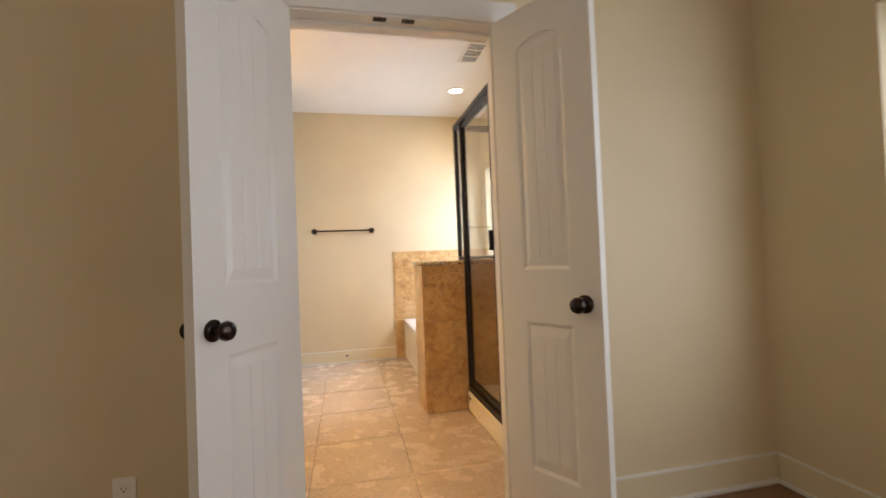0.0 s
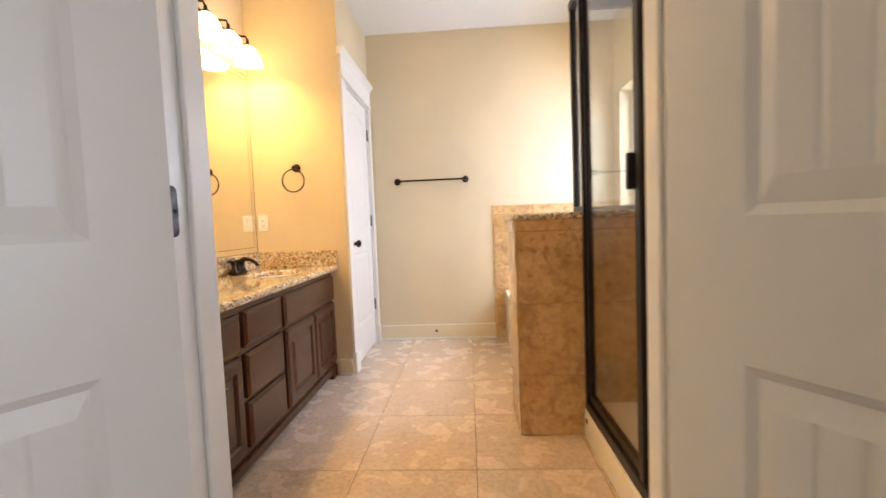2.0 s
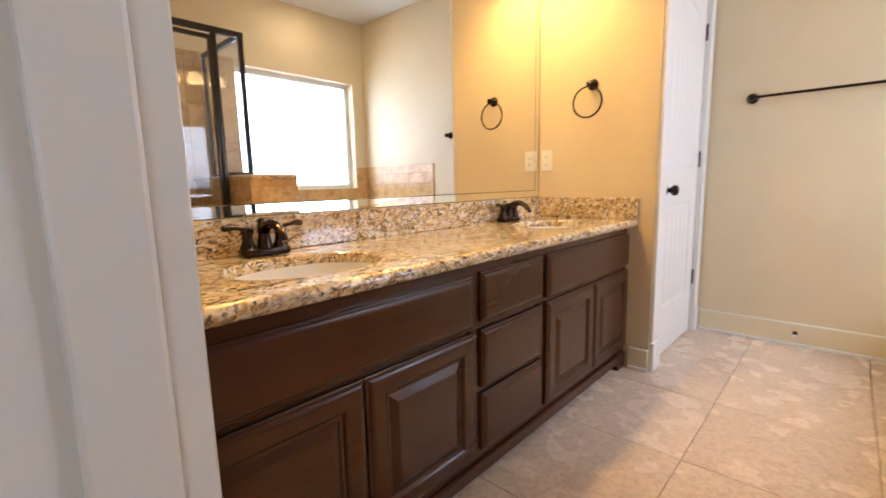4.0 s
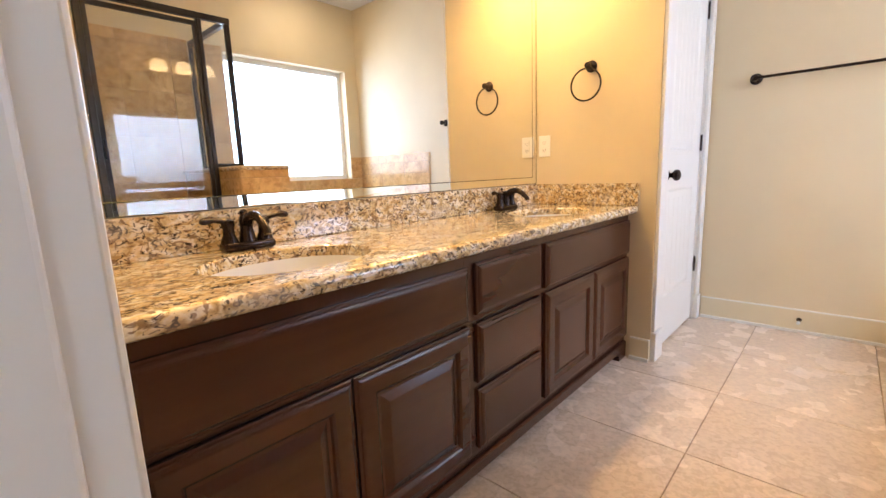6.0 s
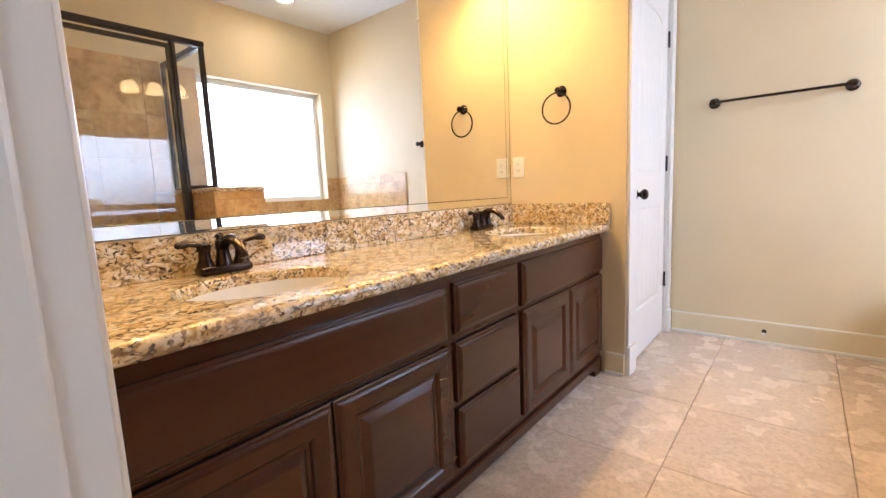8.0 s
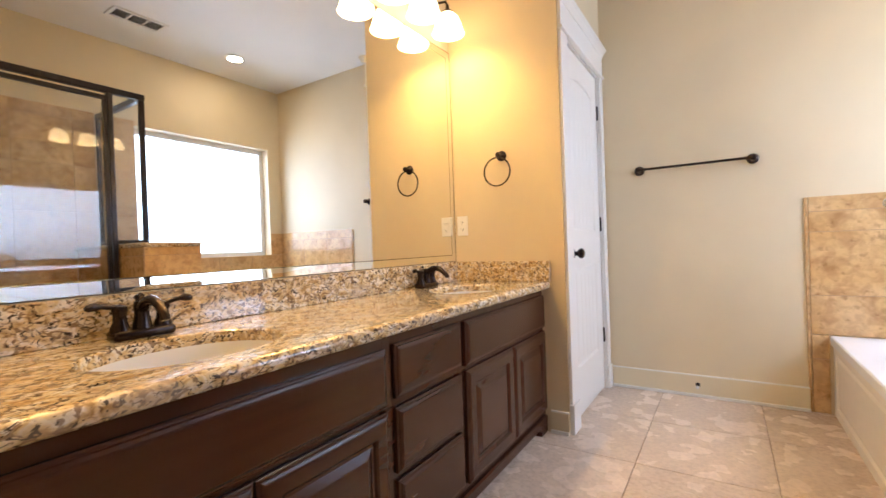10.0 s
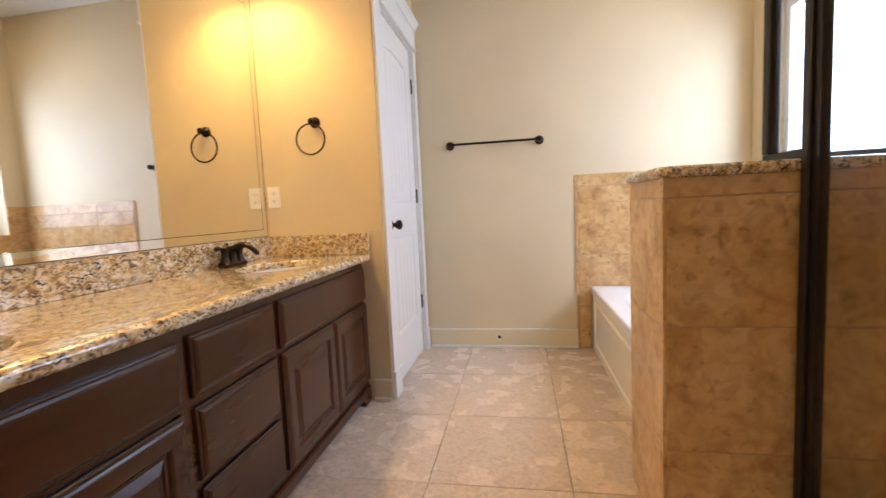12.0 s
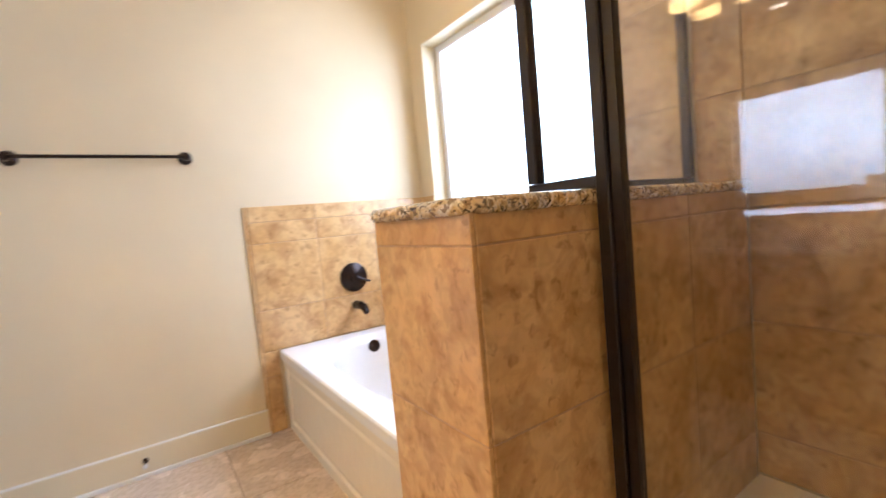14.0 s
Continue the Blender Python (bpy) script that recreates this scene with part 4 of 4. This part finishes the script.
bar("post", GX - 0.018, GX + 0.018, SY0, SY0 + 0.026, 0.143 + 0.046, ZT - 0.041)
bar("top_rail", GX - 0.020, GX + 0.020, SY0, PG + 0.018, ZT - 0.040, ZT)
bar("top_rail", GX + 0.021, XR - 0.0125, PG - 0.018, PG + 0.018, ZT - 0.040, ZT)
bar("sill_rail", GX - 0.024, GX + 0.024, SY0, DY1 + 0.001, 0.143, 0.143 + 0.045)
bar("bottom_rail", GX - 0.014, GX + 0.014, 3.6175, PG + 0.018, CZ, CZ + 0.025)
bar("bottom_rail", GX + 0.015, XR - 0.0125, PG - 0.014, PG + 0.014, CZ, CZ + 0.025)
def pane(x0, x1, y0, y1, z0, z1, parent):
    p = part("glass_pane", boxes_bm((x0, x1, y0, y1, z0, z1)), M_GLASS, parent, "clear shower glass")
    p.visible_shadow = False
    return p
pane(GX - 0.003, GX + 0.003, SY0 + 0.027, DY0 - 0.039, 0.190, ZT - 0.042, enc)
pane(GX - 0.003, GX + 0.003, 3.618, PG - 0.017, CZ + 0.026, ZT - 0.042, enc)
pane(GX + 0.017, XR - 0.039, PG - 0.003, PG + 0.003, CZ + 0.026, ZT - 0.042, enc)
sd = part("door", boxes_bm((GX - 0.012, GX + 0.012, DY0, DY0 + 0.026, 0.20, 2.085), (GX - 0.012, GX + 0.012, DY1 - 0.022, DY1, 0.20, 2.085),
                           (GX - 0.012, GX + 0.012, DY0 + 0.026, DY1 - 0.022, 0.20, 0.232), (GX - 0.012, GX + 0.012, DY0 + 0.026, DY1 - 0.022, 2.058, 2.085)), M_FRAME, enc, "framed glass shower door")
pane(GX - 0.003, GX + 0.003, DY0 + 0.027, DY1 - 0.023, 0.233, 2.057, sd)
for s in (-1, 1):
    part("handle", soft_box(GX + s * 0.014 - 0.002 if s > 0 else GX - 0.044, GX + 0.044 if s > 0 else GX - 0.012, DY0 + 0.004, DY0 + 0.020, 1.155, 1.275, 0.006), M_FRAME, sd, "dark pull handle")

# ---- towel bar, towel ring, plates, door stop ----
tb = thing("towel_bar", (0.35, YF, 1.459), "oil-rubbed bronze towel bar mounted on the wall", "towel bar")
for x in (0.045, 0.662):
    bm = bm_new()
    lathe(bm, [(0.0, 0.0), (0.031, 0.0), (0.031, 0.005), (0.026, 0.010), (0.015, 0.016), (0.012, 0.032), (0.014, 0.044), (0.019, 0.050), (0.021, 0.060), (0.018, 0.070), (0.008, 0.075), (0.0, 0.075)], (x, YF - 0.0005, 1.459), '-y', 24)
    part("post", bm, M_BRONZE, tb, smooth=True)
bm = bm_new()
tube(bm, [(0.045, YF - 0.058, 1.459), (0.662, YF - 0.058, 1.459)], 0.008, 14)
part("bar", bm, M_BRONZE, tb, smooth=True)

tr = thing("towel_ring", (-0.525, RW, 1.495), "oil-rubbed bronze towel ring hanging on the wall", "towel ring")
bm = bm_new()
rx, rz = -0.525, 1.498
lathe(bm, [(0.0, 0.0), (0.029, 0.0), (0.029, 0.005), (0.022, 0.011), (0.013, 0.018), (0.012, 0.036), (0.016, 0.046), (0.015, 0.054), (0.0, 0.058)], (rx, RW - 0.0005, rz), '-y', 24)
part("post", bm, M_BRONZE, tr, smooth=True)
bm = bm_new()
R = 0.078
tube(bm, [(rx - 0.012 + R * math.sin(2 * math.pi * i / 40), RW - 0.043, rz - 0.012 - R + R * math.cos(2 * math.pi * i / 40)) for i in range(40)], 0.0045, 10, True)
part("ring", bm, M_BRONZE, tr, smooth=True)


def wall_plate(name, label, cx, cz, y, w, h, outlets):
    p = thing(name, (cx, y, cz), label, name.replace("_", " "))
    part("plate", soft_box(cx - w / 2, cx + w / 2, y - 0.006, y - 0.0005, cz - h / 2, cz + h / 2, 0.003), M_PLATE, p)
    if outlets:
        for dz in (-0.020, 0.020):
            o = part("socket", soft_box(cx - 0.017, cx + 0.017, y - 0.0085, y - 0.0055, cz + dz - 0.014, cz + dz + 0.014, 0.002), M_PLATE, p)
            bm = boxes_bm((cx - 0.008, cx - 0.006, y - 0.0092, y - 0.0084, cz + dz - 0.003, cz + dz + 0.006), (cx + 0.006, cx + 0.008, y - 0.0092, y - 0.0084, cz + dz - 0.003, cz + dz + 0.006))
            box(bm, cx - 0.0025, cx + 0.0025, y - 0.0092, y - 0.0084, cz + dz - 0.010, cz + dz - 0.006)
            part("slot", bm, M_DARK, o)
    else:
        part("rocker", soft_box(cx - 0.016, cx + 0.016, y - 0.010, y - 0.0055, cz - 0.033, cz + 0.033, 0.002), M_PLATE, p)
    return p


wall_plate("power_outlet", "ivory duplex power outlet on the wall beside the mirror", -0.790, 1.122, RW, 0.072, 0.115, True)
wall_plate("power_outlet", "ivory duplex power outlet on the bedroom wall", -0.402, 0.362, YB, 0.072, 0.115, True)
wall_plate("light_switch", "ivory rocker switch plate on the bedroom wall", -0.885, 1.285, YB, 0.072, 0.115, False)

ds = thing("door_stop", (0.345, YF - 0.014, 0.08), "bronze door stop with rubber tip on the baseboard", "door stop")
bm = bm_new()
lathe(bm, [(0.0, 0.0), (0.013, 0.0), (0.012, 0.005), (0.006, 0.008), (0.005, 0.055), (0.009, 0.058), (0.009, 0.062), (0.0, 0.062)], (0.345, YF - 0.0142, 0.08), '-y', 14)
part("rod", bm, M_BRONZE, ds, smooth=True)
bm = bm_new()
lathe(bm, [(0.0, 0.062), (0.0095, 0.062), (0.008, 0.074), (0.0, 0.076)], (0.345, YF - 0.0142, 0.08), '-y', 14)
part("tip", bm, M_RUBBER, ds, "pale rubber tip", True)

# ---- tiles ----
ROWS_Z = (0.004, 0.306, 0.661, 1.014)
G = 0.0014   # half a joint
TILE_MESH = {}


def tile_mesh(w, h, axis, material):
    """A slab with eased edges, w across and h tall (or deep, for floors), standing out along an axis."""
    key = (round(w, 4), round(h, 4), axis, material.name)
    if key not in TILE_MESH:
        d, e = 0.009, 0.002
        bm = bm_new()
        def lp(k, z):
            c = [(-w / 2 + k, -h / 2 + k), (w / 2 - k, -h / 2 + k), (w / 2 - k, h / 2 - k), (-w / 2 + k, h / 2 - k)]
            return [{'z': (u, v, z), '-y': (u, -z, v), 'y': (u, z, v), '-x': (-z, u, v)}[axis] for u, v in c]
        a, b, c = (ring_verts(bm, lp(*q)) for q in ((0, 0.0), (0, d - e), (e, d)))
        bridge(bm, a, b)
        bridge(bm, b, c)
        bm.faces.new(c)
        TILE_MESH[key] = mesh_from(bm, "tile", material)
    return TILE_MESH[key]


def lay(parent, cx, cy, cz, w, h, axis, material):
    ob = new("tile", tile_mesh(w - 2 * G, h - 2 * G, axis, material))
    ob.parent = parent
    ob.location = Vector((cx, cy, cz)) - ORIGIN.get(parent, Vector((0, 0, 0)))
    return ob


def tile_wall(parent, axis, plane, u_cuts, z_cuts, skip=None):
    for u0, u1 in zip(u_cuts, u_cuts[1:]):
        for z0, z1 in zip(z_cuts, z_cuts[1:]):
            if skip and skip(u0, u1, z0, z1):
                continue
            u, z = (u0 + u1) / 2, (z0 + z1) / 2
            c = (plane, u, z) if axis == '-x' else (u, plane, z)
            lay(parent, *c, u1 - u0, z1 - z0, axis, M_TILE)
    # the joints are filled to just under the faces of the tiles
    u0, u1, z0, z1, d = u_cuts[0] + 0.004, u_cuts[-1] - 0.004, z_cuts[0] + 0.004, z_cuts[-1] - 0.004, 0.0075
    if u1 - u0 > 0.02:
        box = {'-x': (plane - d, plane + 0.002, u0, u1, z0, z1), '-y': (u0, u1, plane - d, plane + 0.002, z0, z1),
               'y': (u0, u1, plane - 0.002, plane + d, z0, z1)}[axis]
        ORIGIN.setdefault(parent, Vector((0, 0, 0)))
        part("grout", boxes_bm(box), M_GROUT, parent)


half = bpy.data.objects["half_wall"]
PZ_ROWS = ROWS_Z + (PZ + 0.006,)
tile_wall(half, '-y', PY0, (PX0, 1.257, 1.612, XR - 0.012), PZ_ROWS)
tile_wall(half, '-x', PX0, (PY0 - 0.0085, PY1 + 0.0085), PZ_ROWS)
tile_wall(half, 'y', PY1, (PX0 + 0.09, 1.26, 1.615, XR - 0.012), (0.441, 0.661, 1.014, PZ + 0.006))
north = bpy.data.objects["wall_north"]
SPL_ROWS = (0.441, 0.661, 1.014, 1.127, 1.21)
tile_wall(north, '-y', YF, (0.905, 1.26, 1.615, XR), SPL_ROWS)
tile_wall(north, '-y', YF, (0.905, 0.984), (0.004, 0.306, 0.441))
tile_wall(north, '-y', YF, (0.888, 0.905), (0.004, 0.306, 0.661, 1.014, 1.21))
east = bpy.data.objects["wall_window"]
tile_wall(east, '-x', XR, (PY1 + 0.01, 4.40, 4.755, 5.11, YF - 0.01), (0.441, 0.661, WZ0))
tile_wall(east, '-x', XR, (WY1 + 0.002, YF - 0.01), (WZ0, 1.127, 1.21))
tile_wall(east, '-x', XR, (PG + 0.02, WY0 - 0.002), (1.102, 1.367, 1.72, 2.073, 2.16))
SH_ROWS = ROWS_Z + (1.367, 1.72, 2.073, 2.16)
tile_wall(east, '-x', XR, (YD + 0.010, 2.568, 2.923, 3.278, PY0 - 0.009), (0.169,) + SH_ROWS[1:])
tile_wall(east, '-x', XR, (PY0 - 0.009, PG - 0.02), (1.10, 1.367, 1.72, 2.073, 2.16))
doorw = bpy.data.objects["wall_door"]
tile_wall(doorw, 'y', YD, (1.215, 1.26, 1.615, XR - 0.012), (0.169,) + SH_ROWS[1:])

# ---- floor tiles ----
floor = solid("floor", boxes_bm((-1.1, XRO, 2.312, YF + T, -0.1, -0.0006)), M_GROUT_FLOOR, "grout bed of the bathroom floor", "floor")
tagged(floor, "beige stone-look square floor tiles with brown grout")
FX0, FY0, FPX, FPY = 0.147, 3.338, 0.523, 0.5415
xs = [FX0 + FPX * k for k in range(-3, 5)]
ys = [FY0 + FPY * k for k in range(-2, 6)]
def clamp_cuts(c, lo, hi):
    return [lo] + [v for v in c if lo + 0.02 < v < hi - 0.02] + [hi]
xs, ys = clamp_cuts(xs, -0.95, XR), clamp_cuts(ys, 2.314, YF)
for x0, x1 in zip(xs, xs[1:]):
    for y0, y1 in zip(ys, ys[1:]):
        ob = lay(floor, (x0 + x1) / 2, (y0 + y1) / 2, -0.0065, x1 - x0, y1 - y0, 'z', M_FLOOR)
